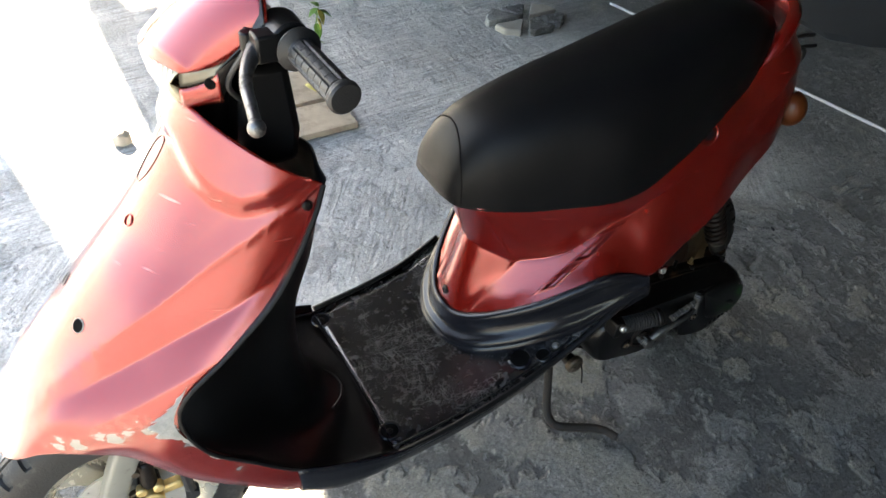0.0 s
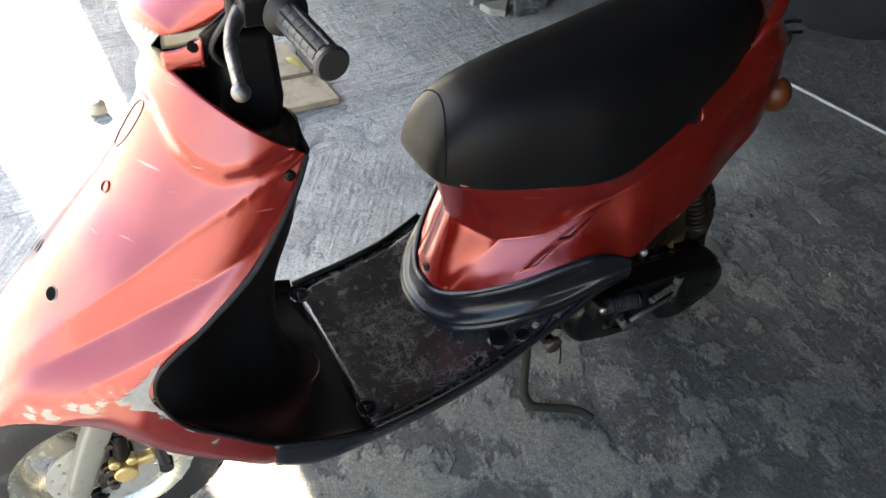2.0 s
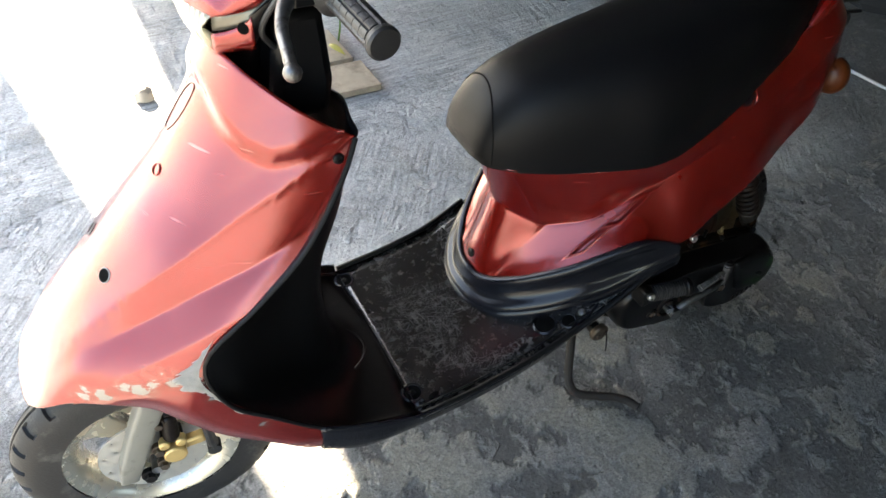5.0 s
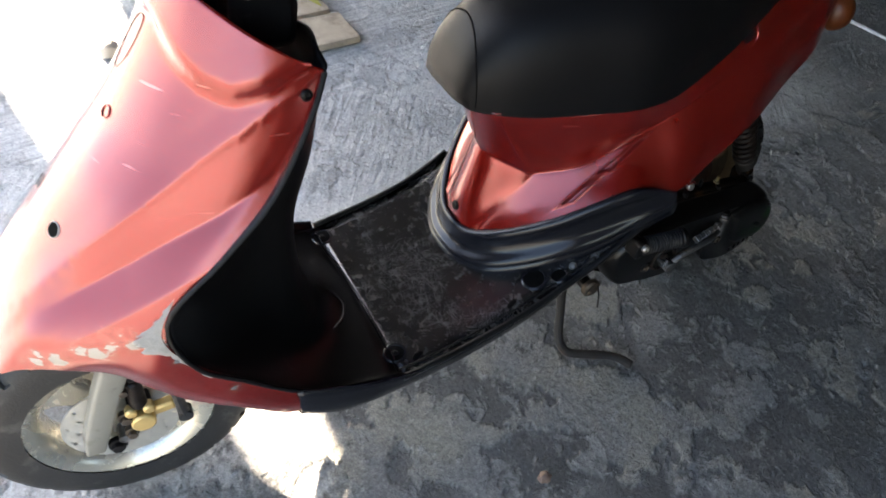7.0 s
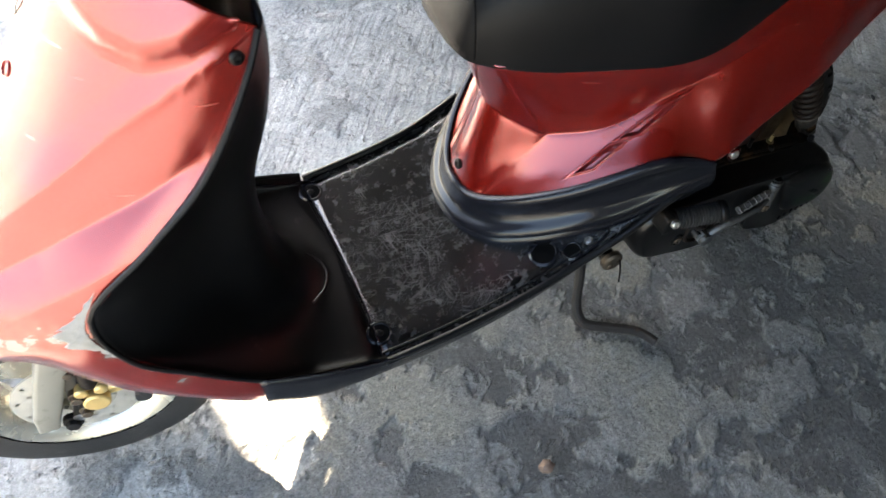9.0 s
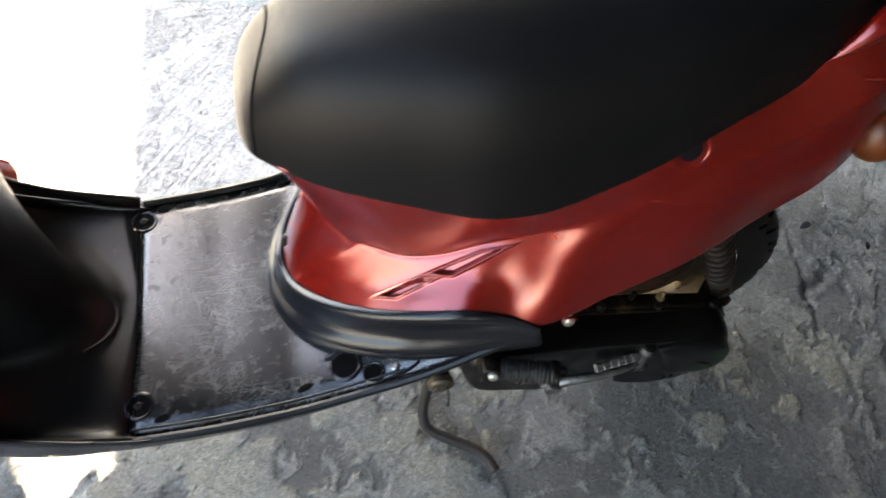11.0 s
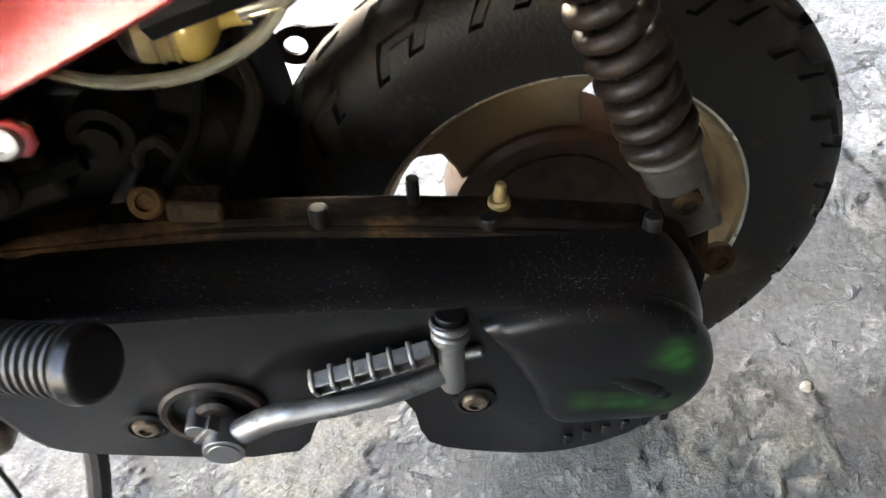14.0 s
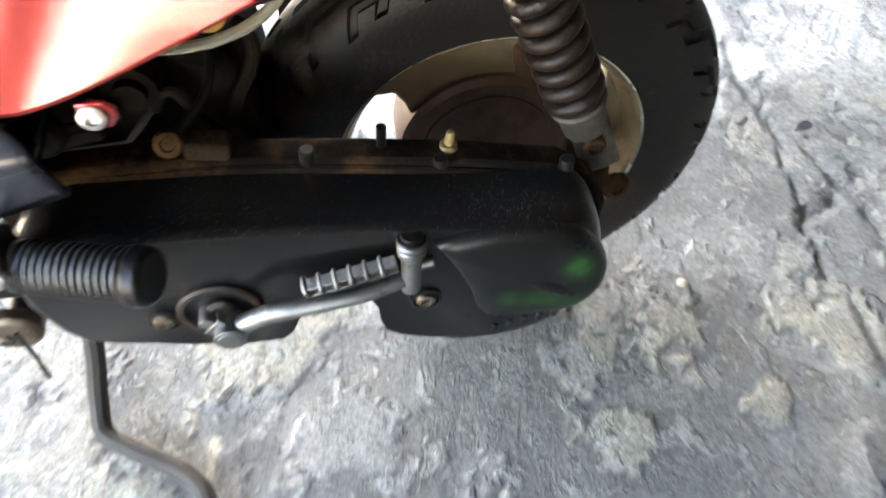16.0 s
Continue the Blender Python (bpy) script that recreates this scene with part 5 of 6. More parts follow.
def case():
    out = [(.414, .255), (.416, .288), (.440, .318), (.515, .322), (.639, .314), (.757, .302), (.787, .297), (.805, .252), (.791, .180), (.741, .155), (.690, .163), (.652, .182), (.640, .230), (.606, .233), (.589, .222), (.570, .186), (.470, .200), (.430, .215)]
    top = []
    for x, z in out:
        p = W(x, -.165, z)
        top.append((p.x, p.z))
    bm = bmesh.new()
    y0 = W(.62, -.154, 0).y
    c = Vector((sum(p[0] for p in top) / len(top), 0, .255))
    levels = ((y0, .925), (y0 + .0015, .950), (y0 + .006, .974), (y0 + .013, .990), (y0 + .022, .998), (y0 + .036, 1.0), (y0 + .048, .99))
    rows = [[Vector((c.x + (x - c.x) * s, y, c.z + (z - c.z) * s)) for x, z in top] for y, s in levels]
    rows = [crom(r + [r[0]], 3)[:-1] for r in rows]
    vs = grid(bm, rows, True)
    bm.faces.new(vs[0])
    bm.faces.new(list(reversed(vs[-1])))
    return bm


cv = part("drive_cover", case(), DUSTY, eng, "oily black drive case cover with green paint traces", sharp=40)
YF = W(.62, -.154, 0).y
# raised swell of the clutch end, with traces of green paint
GREENCASE = chipped_paint(DUSTY, [W(.735, -.164, .232), W(.750, -.164, .230), W(.765, -.164, .226), W(.780, -.164, .222), W(.779, -.162, .268), W(.785, -.160, .260)], 0.022, "green_smeared_case", (0.006, 0.034, 0.007, 1), (0.007, 0.050, 0.008, 1), 0.70)
cc = W(.755, -.154, .232)
swell = [W(x, 0, z) for x, z in ((.676, .296), (.690, .271), (.704, .240), (.717, .206), (.751, .201), (.785, .202), (.801, .222), (.803, .249), (.792, .276), (.770, .298), (.716, .305))]
swell = [Vector((p.x, 0, p.z)) for p in swell]
mid = Vector((cc.x - .002, 0, cc.z + .016))
bm = bmesh.new()
loop = crom(swell + [swell[0]], 4)[:-1]
rows = []
for sc, h in ((1.0, -.0012), (.985, .0035), (.94, .0070), (.85, .0095), (.70, .0110), (.50, .0118), (.25, .0120), (.03, .0121)):
    rows.append([Vector((mid.x + (p.x - mid.x) * sc, YF - h, mid.z + (p.z - mid.z) * sc)) for p in loop])
grid(bm, rows, True)
part("clutch_bulge", bm, GREENCASE, cv, "rounded clutch end with green paint traces", sharp=60)
bm = bmesh.new()
rib = [W(x, 0, z) for x, z in ((.728, .251), (.745, .248), (.762, .239), (.776, .228), (.786, .219))]
tube(bm, [Vector((p.x, YF - .0050, p.z + .003)) for p in rib], [.003, .006, .0075, .0088, .0092, .0088, .0075, .005, .002], 14, 6)
part("cast_rib", bm, CASE, cv)
# cast maker's plate: raised plain bars
for k in range(6):
    bm = bmesh.new()
    x = cc.x - .026 + k * .0112
    box(bm, (x, YF - .0022, cc.z - .060 + k * .0034), (x + .0050, YF + .001, cc.z - .051 + k * .0034))
    part("cast_bar", bm, CASE, cv, bevel=0.001)
# crankcase behind
ck = new("crankcase")
ck.parent = eng
p0, p1 = W(.45, -.085, .18), W(.80, -.02, .305)
bm = bmesh.new()
out = [(.405, .22), (.405, .300), (.43, .326), (.50, .332), (.56, .328), (.63, .322), (.70, .313), (.775, .299), (.800, .282), (.815, .255), (.815, .20), (.77, .165), (.60, .18), (.45, .19)]
slab(bm, [(W(x, 0, z).x, z) for x, z in out], W(.6, -.106, 0).y, W(.6, -.082, 0).y)
part("case_half", bm, CRANK, ck, "oily brown aluminium crankcase", bevel=0.005)
bm = bmesh.new()
slab(bm, [(.40, .20), (.40, .34), (.47, .40), (.56, .36), (.58, .20)], -.075, .075)
part("cylinder_block", bm, GRIME, ck, bevel=0.01)
for x, z in ((.603, .317), (.689, .302), (.777, .293), (.440, .322)):
    bm = bmesh.new()
    p = W(x, -.108, z)
    cyl(bm, p + Vector((0, -.010, -.006)), p + Vector((0, .004, -.004)), .0056, 16)
    cyl(bm, p + Vector((0, -.0125, -.006)), p + Vector((0, -.010, -.006)), .0040, 6)
    cyl(bm, p + Vector((0, .004, -.006)), p + Vector((0, .006, .015)), .0054, 16, .0050)
    part("case_bolt", bm, STUDS, ck, bevel=0.001)
bm = bmesh.new()
p = W(.696, -.090, .312)
cyl(bm, p + Vector((0, 0, -.014)), p + Vector((0, 0, .005)), .0062, 16)
cyl(bm, p + Vector((0, 0, .005)), p + Vector((.001, 0, .016)), .0036, 12, .0028)
part("breather", bm, NIPPLE, ck, "yellowed plastic breather nipple", bevel=0.001)
bm = bmesh.new()
p = W(.651, -.090, .328)
cyl(bm, p + Vector((0, 0, -.012)), p + Vector((0, 0, .008)), .0035, 10)
part("stud", bm, CASE, ck)
# ridge along the crankcase joint
bm = bmesh.new()
tube(bm, [W(.43, -.106, .321), W(.55, -.106, .323), (W(.66, -.106, .312)), W(.77, -.106, .295)], .0035, 8, 6)
part("joint_ridge", bm, CRANK, ck)
bm = bmesh.new()
box(bm, (-.016, -.006, -.006), (.012, .012, .007), Matrix.Translation(W(.545, -.100, .336)) @ pose(0, 0, 0, 0, 8, 0))
part("terminal_block", bm, DRUMRUST, ck, "brown crusted terminal block", bevel=0.003)
screw(ck, W(.522, -.104, .346), (0, -1, .6), .009, CRANK)
for k in range(4):
    bm = bmesh.new()
    box(bm, (-.045, -.035, -.0022), (.040, .035, .0022), Matrix.Translation(W(.462 + .012 * k, -.03, .345 + .016 * k)) @ pose(0, 0, 0, 12, -24, 6))
    part("cooling_fin", bm, GRIME, ck, bevel=0.001)
bm = bmesh.new()
slab(bm, [(.40, .30), (.42, .40), (.50, .395), (.515, .345), (.49, .31)], -.095, -.060)
part("air_shroud", bm, CASE, eng, bevel=0.008)
bm = bmesh.new()
box(bm, (-.030, -.02, -.022), (.030, .02, .022), Matrix.Translation(W(.455, -.085, .365)) @ pose(0, 0, 0, 0, -15, 0))
cyl(bm, W(.455, -.115, .365), W(.455, -.085, .365), .016, 20)
part("carburettor", bm, GRIME, eng, bevel=0.004)

# kick starter
ks = new("kick_starter")
ks.parent = scooter
kb, kt = W(.541, -.158, .231), W(.662, -.150, .264)
bm = bmesh.new()
lathe(bm, ((.0290, .004), (.0288, -.0024), (.0268, -.0040), (.0238, -.0040), (.0222, -.0022), (.0214, .0010), (.0001, .0010)), 40, Matrix.Translation(Vector((kb.x - .005, YF, kb.z + .009))))
lathe(bm, ((.010, .0), (.010, -.004), (.007, -.006), (.0001, -.006)), 20, Matrix.Translation(Vector((kb.x - .004, YF, kb.z + .012))))
part("shaft_boss", bm, BOSS, ks, "oily brown kick shaft boss", sharp=30)
bm = bmesh.new()
cyl(bm, kb + Vector((0, -.018, 0)), kb + Vector((0, .012, 0)), .0112, 24)
cyl(bm, kb + Vector((0, -.0188, 0)), kb + Vector((0, -.018, 0)), .0082, 24)
cyl(bm, kb + Vector((-.0135, -.010, .0095)), kb + Vector((-.0135, .006, .0095)), .0055, 14)
box(bm, (-.014, -.012, -.008), (.012, .006, .008), Matrix.Translation(kb) @ pose(0, 0, 0, 0, 40, 0))
part("lever_hub", bm, ALU, ks, bevel=0.002)
bm = bmesh.new()
tube(bm, [kb + Vector((.008, -.009, .004)), kb + Vector((.030, -.012, .020)), kb + Vector((.055, -.013, .026)), kb + Vector((.090, -.011, .030)), kt + Vector((.0, -.008, -.002))], [.0072, .0070, .0064, .0058, .0056], 14, 6)
part("lever_arm", bm, ALU, ks, "cast aluminium kick lever")
bm = bmesh.new()
cyl(bm, kt + Vector((.002, -.010, -.012)), kt + Vector((.002, -.006, .030)), .0068, 18)
cyl(bm, kt + Vector((.002, -.0068, .024)), kt + Vector((.002, -.0060, .031)), .0098, 22)
cyl(bm, kt + Vector((.002, -.0060, .033)), kt + Vector((.002, -.0055, .037)), .0104, 22)
cyl(bm, kt + Vector((.006, -.007, .010)), kt + Vector((.018, -.007, .012)), .0034, 12)
part("pivot", bm, ALU, ks, bevel=0.0015)
bm = bmesh.new()
cyl(bm, kt + Vector((.002, -.0055, .037)), kt + Vector((.002, -.0052, .0385)), .0095, 20)
cyl(bm, kt + Vector((.002, -.0052, .0385)), kt + Vector((.002, -.005, .042)), .0072, 20)
part("pivot_bolt", bm, CASE, ks, bevel=0.0006)
pd = new("foot_pedal")
pd.parent = ks
a0, a1 = W(.593, -.166, .272), kt + Vector((-.008, -.010, .020))
d = (a1 - a0).normalized()
zz = Vector((0, -.35, 1)).normalized()
zz = (zz - d * zz.dot(d)).normalized()
yy = zz.cross(d)
fr = Matrix((d, yy, zz)).transposed().to_4x4()
fr.translation = a0
Ln = (a1 - a0).length
bm = bmesh.new()
box(bm, (0, -.0022, -.0040), (Ln, .0022, .0045), fr)
box(bm, (0, -.006, -.0058), (Ln, .006, -.0040), fr)
box(bm, (0, -.004, .0038), (Ln, .004, .0052), fr)
part("pedal_bar", bm, ALU, pd, bevel=0.0012)
for i in range(6):
    bm = bmesh.new()
    x = .002 + i * (Ln - .012) / 5
    box(bm, (x - .0014, -.0062, -.0056), (x + .0014, .0062, .0058), fr)
    part("rib", bm, ALU, pd, bevel=0.001)
for x, z in ((.676, .228), (.498, .233)):
    bm = bmesh.new()
    lathe(bm, ((.012, .003), (.012, -.002), (.0095, -.003), (.009, -.001), (.0001, -.001)), 20, Matrix.Translation((W(x, -.165, z).x, YF, z)))
    part("screw_recess", bm, CASE, cv)
    screw(cv, Vector((W(x, -.165, z).x, YF - .002, z)), (0, -1, 0), .0075, BRONZE)

# ribbed intake bellows
bm = bmesh.new()
b0, b1 = W(.450, -.174, .328), W(.508, -.192, .337)
d = (b1 - b0)
prof = []
nr = 13
for i in range(nr):
    for f, r in ((0, .0128), (.25, .0158), (.5, .0158), (.75, .0128)):
        prof.append(((i + f) / nr, r))
u = d.normalized().orthogonal().normalized()
s = d.normalized().cross(u)
vs = grid(bm, [[b0 + d * f + u * (r * math.cos(a)) + s * (r * math.sin(a)) for a in (2 * math.pi * k / 24 for k in range(24))] for f, r in prof], True)
bm.faces.new(vs[0])
bm.faces.new(vs[-1])
part("bellows", bm, RUBBER, eng, "ribbed black rubber bellows", sharp=25)
bm = bmesh.new()
cyl(bm, b1, b1 + d.normalized() * .012, .0180, 24, .0165)
part("bellows_cap", bm, CASE, eng, bevel=0.003)
bm = bmesh.new()
cyl(bm, b0 - d.normalized() * .012, b0, .0145, 20, .016)
box(bm, (-.014, -.010, -.016), (.004, .02, .017), Matrix.Translation(b0 + Vector((-.012, 0, 0))))
part("bellows_clamp", bm, CASE, eng, bevel=0.003)
screw(eng, b0 + Vector((-.014, -.015, .010)), (0, -1, .3), .007)

# rear shock
sh = new("shock_absorber")
sh.parent = scooter
q0, q1 = W(.802, -.064, .298), W(.669, -.056, .585)
ax = (q1 - q0).normalized()
bm = bmesh.new()
cyl(bm, q0 + ax * .02, q1, .010, 14)
part("damper_rod", bm, CASE, sh)
u = ax.orthogonal().normalized()
s = ax.cross(u)
bm = bmesh.new()
N, turns, L0, L1 = 336, 16, .030, .27
pts = [q0 + ax * (L0 + (L1 - L0) * i / N) + u * (.0172 * math.cos(2 * math.pi * turns * i / N)) + s * (.0172 * math.sin(2 * math.pi * turns * i / N)) for i in range(N + 1)]
tube(bm, pts, .0056, 8, 1)
part("coil_spring", bm, RUST, sh, "rusty brown coil spring", sharp=0)
bm = bmesh.new()
cyl(bm, q0 + ax * .002, q0 + ax * .030, .0172, 20, .0178)
cyl(bm, q0 + ax * .026, q0 + ax * .031, .0215, 24, .0215)
part("spring_seat", bm, SEATM, sh, bevel=0.002)
bm = bmesh.new()
box(bm, (-.017, -.010, -.040), (.013, .012, .008), Matrix.Translation(q0 + Vector((.004, 0, 0))) @ pose(0, 0, 0, 0, -24, 0))
part("clevis", bm, SEATM, sh, bevel=0.004)
screw(sh, q0 + Vector((.003, -.014, -.006)), (0, -1, 0), .009, CRANK, name="bolt")
bm = bmesh.new()
box(bm, (-.028, -.010, -.085), (.004, .012, -.01), Matrix.Translation(q0 + Vector((.018, .01, 0))) @ pose(0, 0, 0, 0, -10, 0))
part("swing_arm_end", bm, CRANK, eng, bevel=0.006)
screw(eng, W(.842, -.062, .225), (0, -1, .2), .012, CRANK, name="axle_nut")

# carburettor side: fuel filter, hoses, mudguard bracket
ff = new("fuel_filter")
ff.parent = scooter
c0 = W(.547, -.062, .416)
mfil = Matrix.Translation(c0) @ pose(0, 0, 0, 0, -6, -86)
bm = bmesh.new()
prof = [(.0001, -.034), (.0040, -.034), (.0042, -.024)] + [(.0042 + .0128 * math.sin(k * math.pi / 12), -.024 + .010 * (1 - math.cos(k * math.pi / 12))) for k in range(1, 7)] + [(.0175, -.012), (.0175, .010)]
lathe(bm, prof, 32, mfil)
part("filter_bowl", bm, FUEL, ff, "clear amber plastic filter bowl", sharp=50)
bm = bmesh.new()
lathe(bm, ((.0001, .004), (.0182, .004), (.0188, .006), (.0188, .011), (.0165, .015), (.0120, .019), (.0060, .022), (.0048, .026), (.0048, .036), (.0001, .036)), 32, mfil)
for y, r in ((-.006, .0179), (.001, .0181)):
    part("filter_ring", lathe(bmesh.new(), ((r - .0004, y - .0012), (r + .0006, y), (r - .0004, y + .0012)), 32, mfil), FUEL, ff)
part("filter_cap", bm, GOLDP, ff, "amber plastic filter cap")
bm = bmesh.new()
lathe(bm, ((.0001, -.015), (.0110, -.015), (.0115, -.012), (.0115, .006)), 24, mfil)
part("filter_element", bm, GOLDP, ff)
bm = bmesh.new()
tube(bm, [c0 + Vector((.033, 0, .004)), c0 + Vector((.055, -.003, .012)), c0 + Vector((.075, .01, .035)), c0 + Vector((.085, .02, .075))], .0062, 12, 6)
tube(bm, [c0 + Vector((-.075, -.005, -.012)), c0 + Vector((-.03, -.016, -.019)), c0 + Vector((.010, -.014, -.018)), c0 + Vector((.042, -.008, -.004)), c0 + Vector((.064, 0, .026))], .0036, 10, 6)
part("fuel_hose", bm, HOSE, ff, "clear fuel hose")
bm = bmesh.new()
slab(bm, [(.500, .25), (.515, .36), (.545, .412), (.562, .416), (.570, .40), (.562, .33), (.560, .25)], -.050, .06)
part("mud_flap", bm, GRIME, scooter, bevel=0.006)
bm = bmesh.new()
tube(bm, [W(.520, -.098, .344), W(.532, -.092, .350), W(.546, -.082, .364), W(.553, -.072, .385), W(.555, -.066, .420)], .0032, 8, 6)
tube(bm, [W(.40, -.12, .30), W(.43, -.11, .35), W(.50, -.10, .37)], .005, 8, 6)
part("engine_cable", bm, VOID, eng)
bm = bmesh.new()
tube(bm, [W(x, -.056, z) for x, z in ((.566, .399), (.573, .392), (.576, .376), (.571, .358), (.562, .340), (.552, .315))], .0046, 8, 5)
part("breather_pipe", bm, GRIME, eng, "grimy bent breather pipe")
bm = bmesh.new()
tube(bm, [W(x, -.072, z) for x, z in ((.512, .345), (.518, .357), (.526, .359), (.532, .350), (.538, .334), (.552, .318))], .0042, 8, 5)
cyl(bm, W(.505, -.085, .372), W(.505, -.05, .372), .016, 20, .019)
cyl(bm, W(.505, -.092, .372), W(.505, -.085, .372), .010, 16)
part("carburettor", bm, GRIME, eng, "oily brown carburettor body", bevel=0.001)
# bracket with an eye on the far side
bm = bmesh.new()
ec = W(.571, .126, .293)
n = 20
o = [Vector((.018 * math.cos(2 * math.pi * k / n), 0, .016 * math.sin(2 * math.pi * k / n))) for k in range(n)]
i_ = [v * .5 for v in o]
rows = [[ec + v + Vector((0, -.002, 0)) for v in i_], [ec + v + Vector((0, -.002, 0)) for v in o], [ec + v + Vector((0, .002, 0)) for v in o], [ec + v + Vector((0, .002, 0)) for v in i_], [ec + v + Vector((0, -.002, 0)) for v in i_]]
grid(bm, rows, True)
box(bm, (.010, -.002, -.045), (.050, .002, .014), Matrix.Translation(ec))
part("eye_bracket", bm, CASE, scooter)

# centre stand with its foot lever
cs = new("centre_stand")
cs.parent = scooter
bm = bmesh.new()
tube(bm, [W(.402, -.060, .150), W(.398, -.078, .085), W(.388, -.108, .022), W(.392, -.130, .010), W(.425, -.153, .009), W(.463, -.175, .009), W(.480, -.192, .009), W(.490, -.214, .009)], .0088, 10, 6)
part("foot_lever", bm, OLDIRON, cs, "bent rusty stand lever")
bm = bmesh.new()
cyl(bm, W(.395, -.14, .205), W(.395, .14, .205), .013, 14)
tube(bm, [W(.395, -.02, .205), W(.402, -.055, .16), W(.404, -.062, .14)], .011, 10, 4)
tube(bm, [W(.395, .08, .205), W(.415, .12, .10), W(.425, .15, .010)], .011, 10, 4)
part("stand_frame", bm, CASE, cs)
bm = bmesh.new()
lathe(bm, ((.0001, -.006), (.015, -.006), (.0185, -.003), (.0185, .006), (.0001, .006)), 24, Matrix.Translation(W(.392, -.140, .212)))
part("stand_bracket", bm, BRONZE, cs, "round dull steel stand boss", bevel=0.001)
part("return_wire", tube(bmesh.new(), [W(.398, -.150, .222), W(.402, -.154, .200), W(.404, -.158, .172)], .0016, 6, 4), STUDS, cs)
screw(cs, W(.386, -.146, .208), (0, -1, .1), .006, BRONZE, name="bolt")

# holes and marks of the front fairing
for x, y, z, n in ((-.3872, -.030, .5780, (-.73, -.32, .61)), (-.3868, .070, .5735, (-.72, .33, .61))):
    bm = bmesh.new()
    mm = Matrix.Translation(W(x, y, z)) @ (Vector(n).to_track_quat("Y", "Z").to_matrix().to_4x4())
    # black disc laid on the shield for the shade inside the hole
    lathe(bm, ((.0088, .0005), (.0086, .0012), (.0001, .0013)), 24, mm)
    part("bolt_hole_shade", bm, VOID, fair, "flat black disc for the shade in a bolt hole")
    bm = bmesh.new()
    lathe(bm, ((.0086, .0004), (.0088, .0016), (.0098, .0014), (.0104, .0003)), 24, mm)
    part("chipped_rim", bm, FILLER, fair, "chipped pale rim of the bolt hole")
bm = bmesh.new()
mm = Matrix.Translation(W(-.2965, -.001, .6975)) @ (Vector((-.80, -.14, .59)).to_track_quat("Y", "Z").to_matrix().to_4x4())
lathe(bm, ((.0082, -.001), (.0082, .0012), (.0072, .0016), (.0066, .0008), (.0066, -.001)), 22, mm)
part("badge_ring", bm, RED, fair)
# outlined duct below the headlight
loop = [SHIELD.find_nearest(W(*p)) for p in crom([(-.2721, .0209, .7344), (-.2703, .0354, .7336), (-.2600, .0383, .7484), (-.2450, .0300, .7750), (-.2355, .0136, .7956), (-.2349, .0057, .7955), (-.2491, .0054, .7705), (-.2640, .0120, .7470), (-.2721, .0209, .7344)], 5)]
part("duct_outline", tube(bmesh.new(), [p + (n if n.x < 0 else -n) * .0001 for p, n, _, _ in loop], .0009, 6, 1), BOSS, fair)
screw(fair, W(-.109, -.1225, .746), (0, -.97, .26), .007, CASE)


# body filler smeared along the black edge of the leg shield, ragged on its outer side
edge = crom([Vector(p) for p in ((-.292, -.158, .545), (-.301, -.159, .528), (-.311, -.160, .511), (-.317, -.163, .492), (-.311, -.168, .468), (-.296, -.172, .444), (-.272, -.176, .413), (-.245, -.180, .384))], 14)
rows = []
for i, p in enumerate(edge):
    f = i / (len(edge) - 1)
    reach = (.004 + .026 * math.exp(-((f - .36) / .20) ** 2) + .006 * math.exp(-((f - .85) / .1) ** 2)) * max(.2, .95 + .9 * noise.fractal(Vector((f * 9, 3.1, 0)), .6, 2.0, 4)) * min(1, f * 9, (1 - f) * 9)
    row = []
    for k in range(7):
        q, n, _, _ = SHIELD.find_nearest(W(*(p + Vector((-.85, .35, -.38)) * (reach * k / 6))))
        n = n if n.y < 0 else -n
        row.append(q + n * ((.0011 + .0008 * noise.noise(q * 240)) if k < 6 else -.0004))
    rows.append(row)
bm = bmesh.new()
grid(bm, rows)
part("body_filler", bm, FILLER, fair, "ragged pale body filler")


# ---- things round the scooter ----
def board(name, lo, hi, m, label):
    return tagged(part(name, box(bmesh.new(), lo, hi, m), WOOD, smooth=False, bevel=0.003), label, "board")


board("wooden_board", (0, 0, 0), (.42, .155, .022), pose(.075, 1.060, .001, 0, 0, 1.5), "weathered wooden board lying flat on the concrete")
board("wooden_board", (0, 0, 0), (.40, .20, .020), pose(.075, 1.236, .001, 0, 0, 2.2), "split wooden board lying beside another on the concrete")


def leaf(name, material, L0, w, m, label, cat="leaf", group=""):
    """A pointed leaf blade, folded a little along its rib."""
    bm = bmesh.new()
    rows = []
    for i in range(9):
        t = i / 8
        h = w * math.sin(math.pi * t ** .8) ** .9 + .0004
        bend = .18 * L0 * t * t
        rows.append([m @ Vector((t * L0, -h, h * .35 - bend)), m @ Vector((t * L0, 0, -bend)), m @ Vector((t * L0, h, h * .35 - bend))])
    grid(bm, rows)
    return tagged(part(name, bm, material, solid=0.0008), label, cat, group)


# potted-off weed growing behind the board
weed = tagged(new("weed_plant"), "small leafy green weed growing from the concrete behind the board", "plant")
wb = Vector((.475, 1.385, 0))
weed.location, weed.scale = wb, (.56, .56, .56)
bm = bmesh.new()
tube(bm, [(0, 0, -.02), (.01, -.02, .12), (-.01, -.06, .26), (-.02, -.12, .42), (-.03, -.2, .56)], [.006, .005, .004, .003], 8, 5)
part("stem", bm, LEAF, weed)
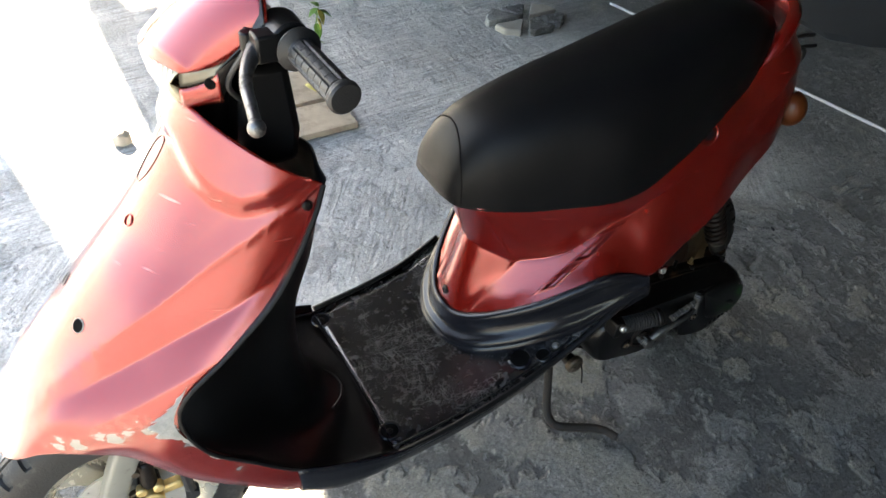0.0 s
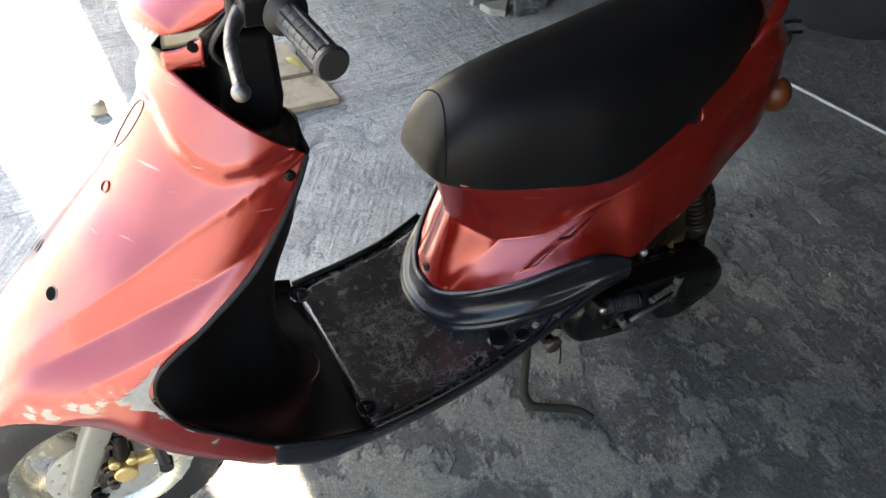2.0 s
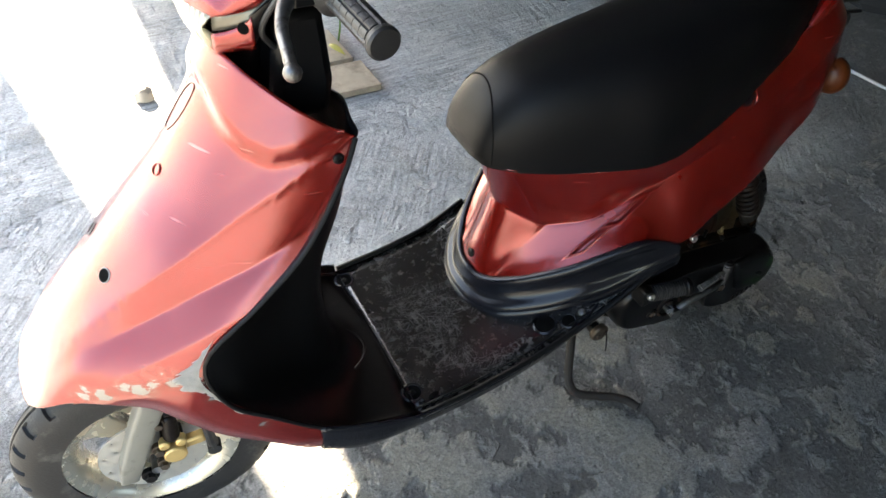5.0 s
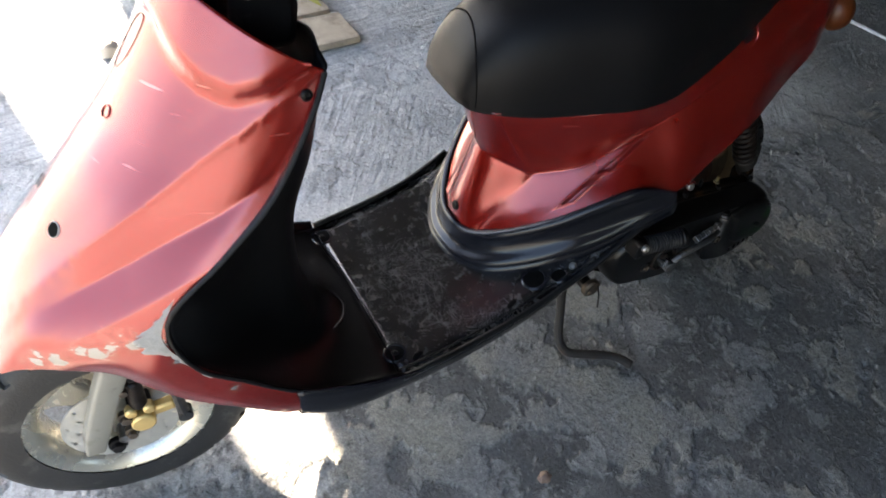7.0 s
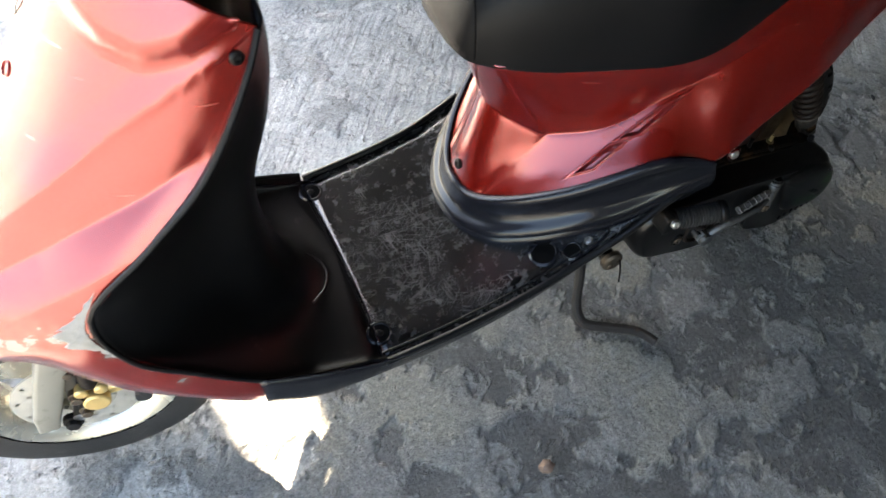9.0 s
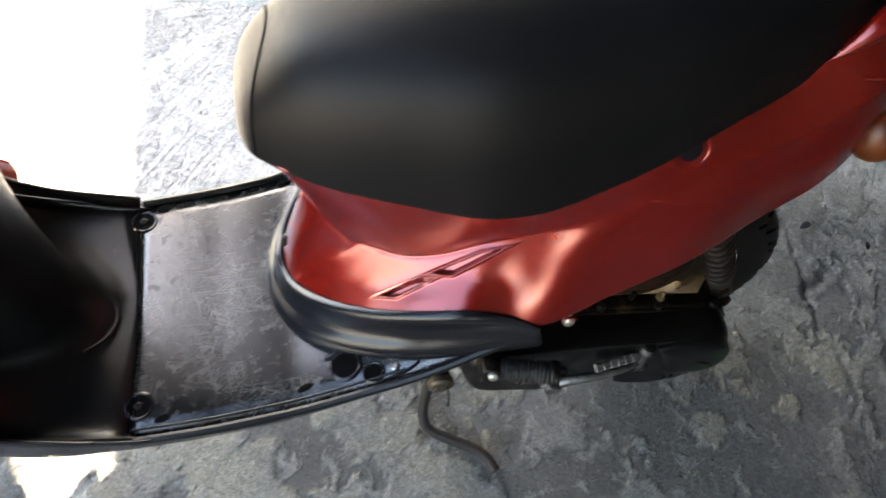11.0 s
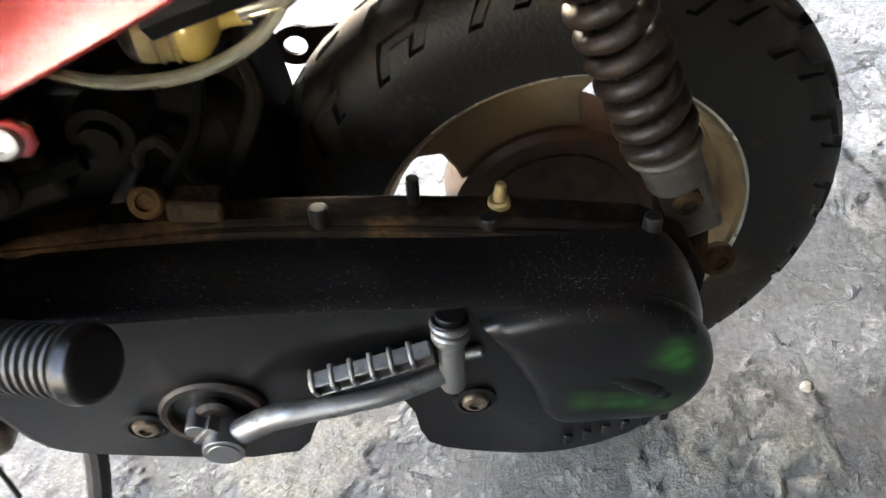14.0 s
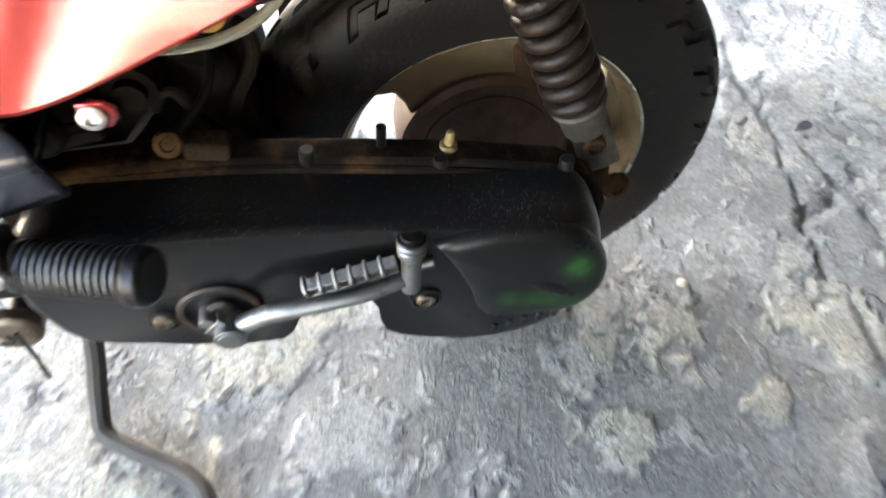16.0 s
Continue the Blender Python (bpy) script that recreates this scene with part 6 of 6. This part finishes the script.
for k, (z, a, tilt, s) in enumerate(((.30, 20, -15, 1.0), (.36, 150, -5, .9), (.44, 265, -30, 1.1), (.50, 60, 5, 1.0), (.55, 300, -55, 1.0), (.56, 200, -10, .9), (.24, 310, -40, .9), (.48, 330, -65, 1.1), (.54, 350, -20, 1.1), (.57, 110, 20, .8))):
    bm = bmesh.new()
    f = z / .56
    base = Vector((-.03 * f * f, -.2 * f * f, z))
    m = Matrix.Translation(base) @ pose(0, 0, 0, 0, -tilt, a)
    rows = []
    for i in range(9):
        t = i / 8
        h = .020 * s * math.sin(math.pi * t ** .8) ** .9 + .0004
        rows.append([m @ Vector((t * .085 * s, -h, h * .4 - .02 * t * t)), m @ Vector((t * .085 * s, 0, -.02 * t * t)), m @ Vector((t * .085 * s, h, h * .4 - .02 * t * t))])
    grid(bm, rows)
    part("leaf", bm, LEAFY if k in (4, 7) else LEAF, weed, solid=0.0008)


def lump(name, c, size, material, label, cat, seed, flat=1.0):
    bm = bmesh.new()
    bmesh.ops.create_icosphere(bm, subdivisions=3, radius=1)
    for v in bm.verts:
        q = v.co * 1.6 + Vector((seed, 0, 0))
        k = 1 + .28 * noise.noise(q) + .12 * noise.noise(q * 3)
        v.co = Vector((v.co.x * size[0] * k, v.co.y * size[1] * k, max(-.3, v.co.z) * size[2] * k * flat))
    bmesh.ops.translate(bm, verts=bm.verts, vec=c)
    return tagged(part(name, bm, material, sharp=30), label, cat)


lump("stone", (-.172, 1.27, .012), (.030, .022, .030), STONE, "small brown stone lying on the sunlit concrete", "stone", 3.0)
lump("pebble", (.203, -.334, .006), (.012, .010, .009), PEBBLE, "small round brown pebble on the floor", "pebble", 8.0)
lump("pebble", (.985, -.02, .001), (.006, .005, .005), STONE, "tiny pale pebble on the floor", "pebble", 11.0)
# cake of old cement
cake = tagged(new("cement_cake"), "cracked flat cake of old cement stuck on the floor", "cement")
cake.location = (1.43, 1.52, 0)
for k in range(6):
    a0, a1 = radians(k * 60 + 6), radians(k * 60 + 54)
    bm = bmesh.new()
    r = .155 + .03 * noise.noise(Vector((k * 1.7, 0, 0)))
    out = [(.022 * math.cos((a0 + a1) / 2), .022 * math.sin((a0 + a1) / 2))] + [(r * (1 + .12 * noise.noise(Vector((t * 3 + k, 2, 0)))) * math.cos(a0 + (a1 - a0) * t), r * (1 + .12 * noise.noise(Vector((t * 3 + k, 2, 0)))) * .8 * math.sin(a0 + (a1 - a0) * t)) for t in (0, .2, .4, .6, .8, 1)]
    slab(bm, out, -.008, .022 + .008 * noise.noise(Vector((k * 2.3, 5, 0))), "z")
    part("cement_slab", bm, STONE if k % 3 == 0 else CONCRETE, cake, bevel=0.005)
# thin rod and dark bundle by the east side
tagged(part("metal_rod", tube(bmesh.new(), [(1.86, 1.52, .006), (2.049, .653, .007), (2.11, .345, .006), (2.30, -.55, .006)], .006, 8, 3), CABLE), "thin pale metal rod lying on the concrete", "rod")
lump("dark_rag", (2.98, 1.12, .02), (.42, .46, .22), DARK, "dark crumpled rag lying on the floor by the wall", "cloth", 5.0)
for k, (x, y, a, s) in enumerate(((1.236, .203, 200, .030), (1.33, .13, 60, .020), (1.05, .33, 140, .014), (2.20, .98, 20, .12), (2.24, 1.03, 75, .10), (2.16, 1.0, -40, .11))):
    leaf("dry_leaf", DARK, s, s * .22, pose(x, y, .004, 6, -8, a), "dry dark leaf fallen on the concrete", "leaf", "fallen leaves")
leaf("dry_leaf", LEAFY, .075, .011, pose(.425, 1.335, .032, 10, -6, -70), "yellowed leaf lying on the wooden board", "leaf", "fallen leaves")
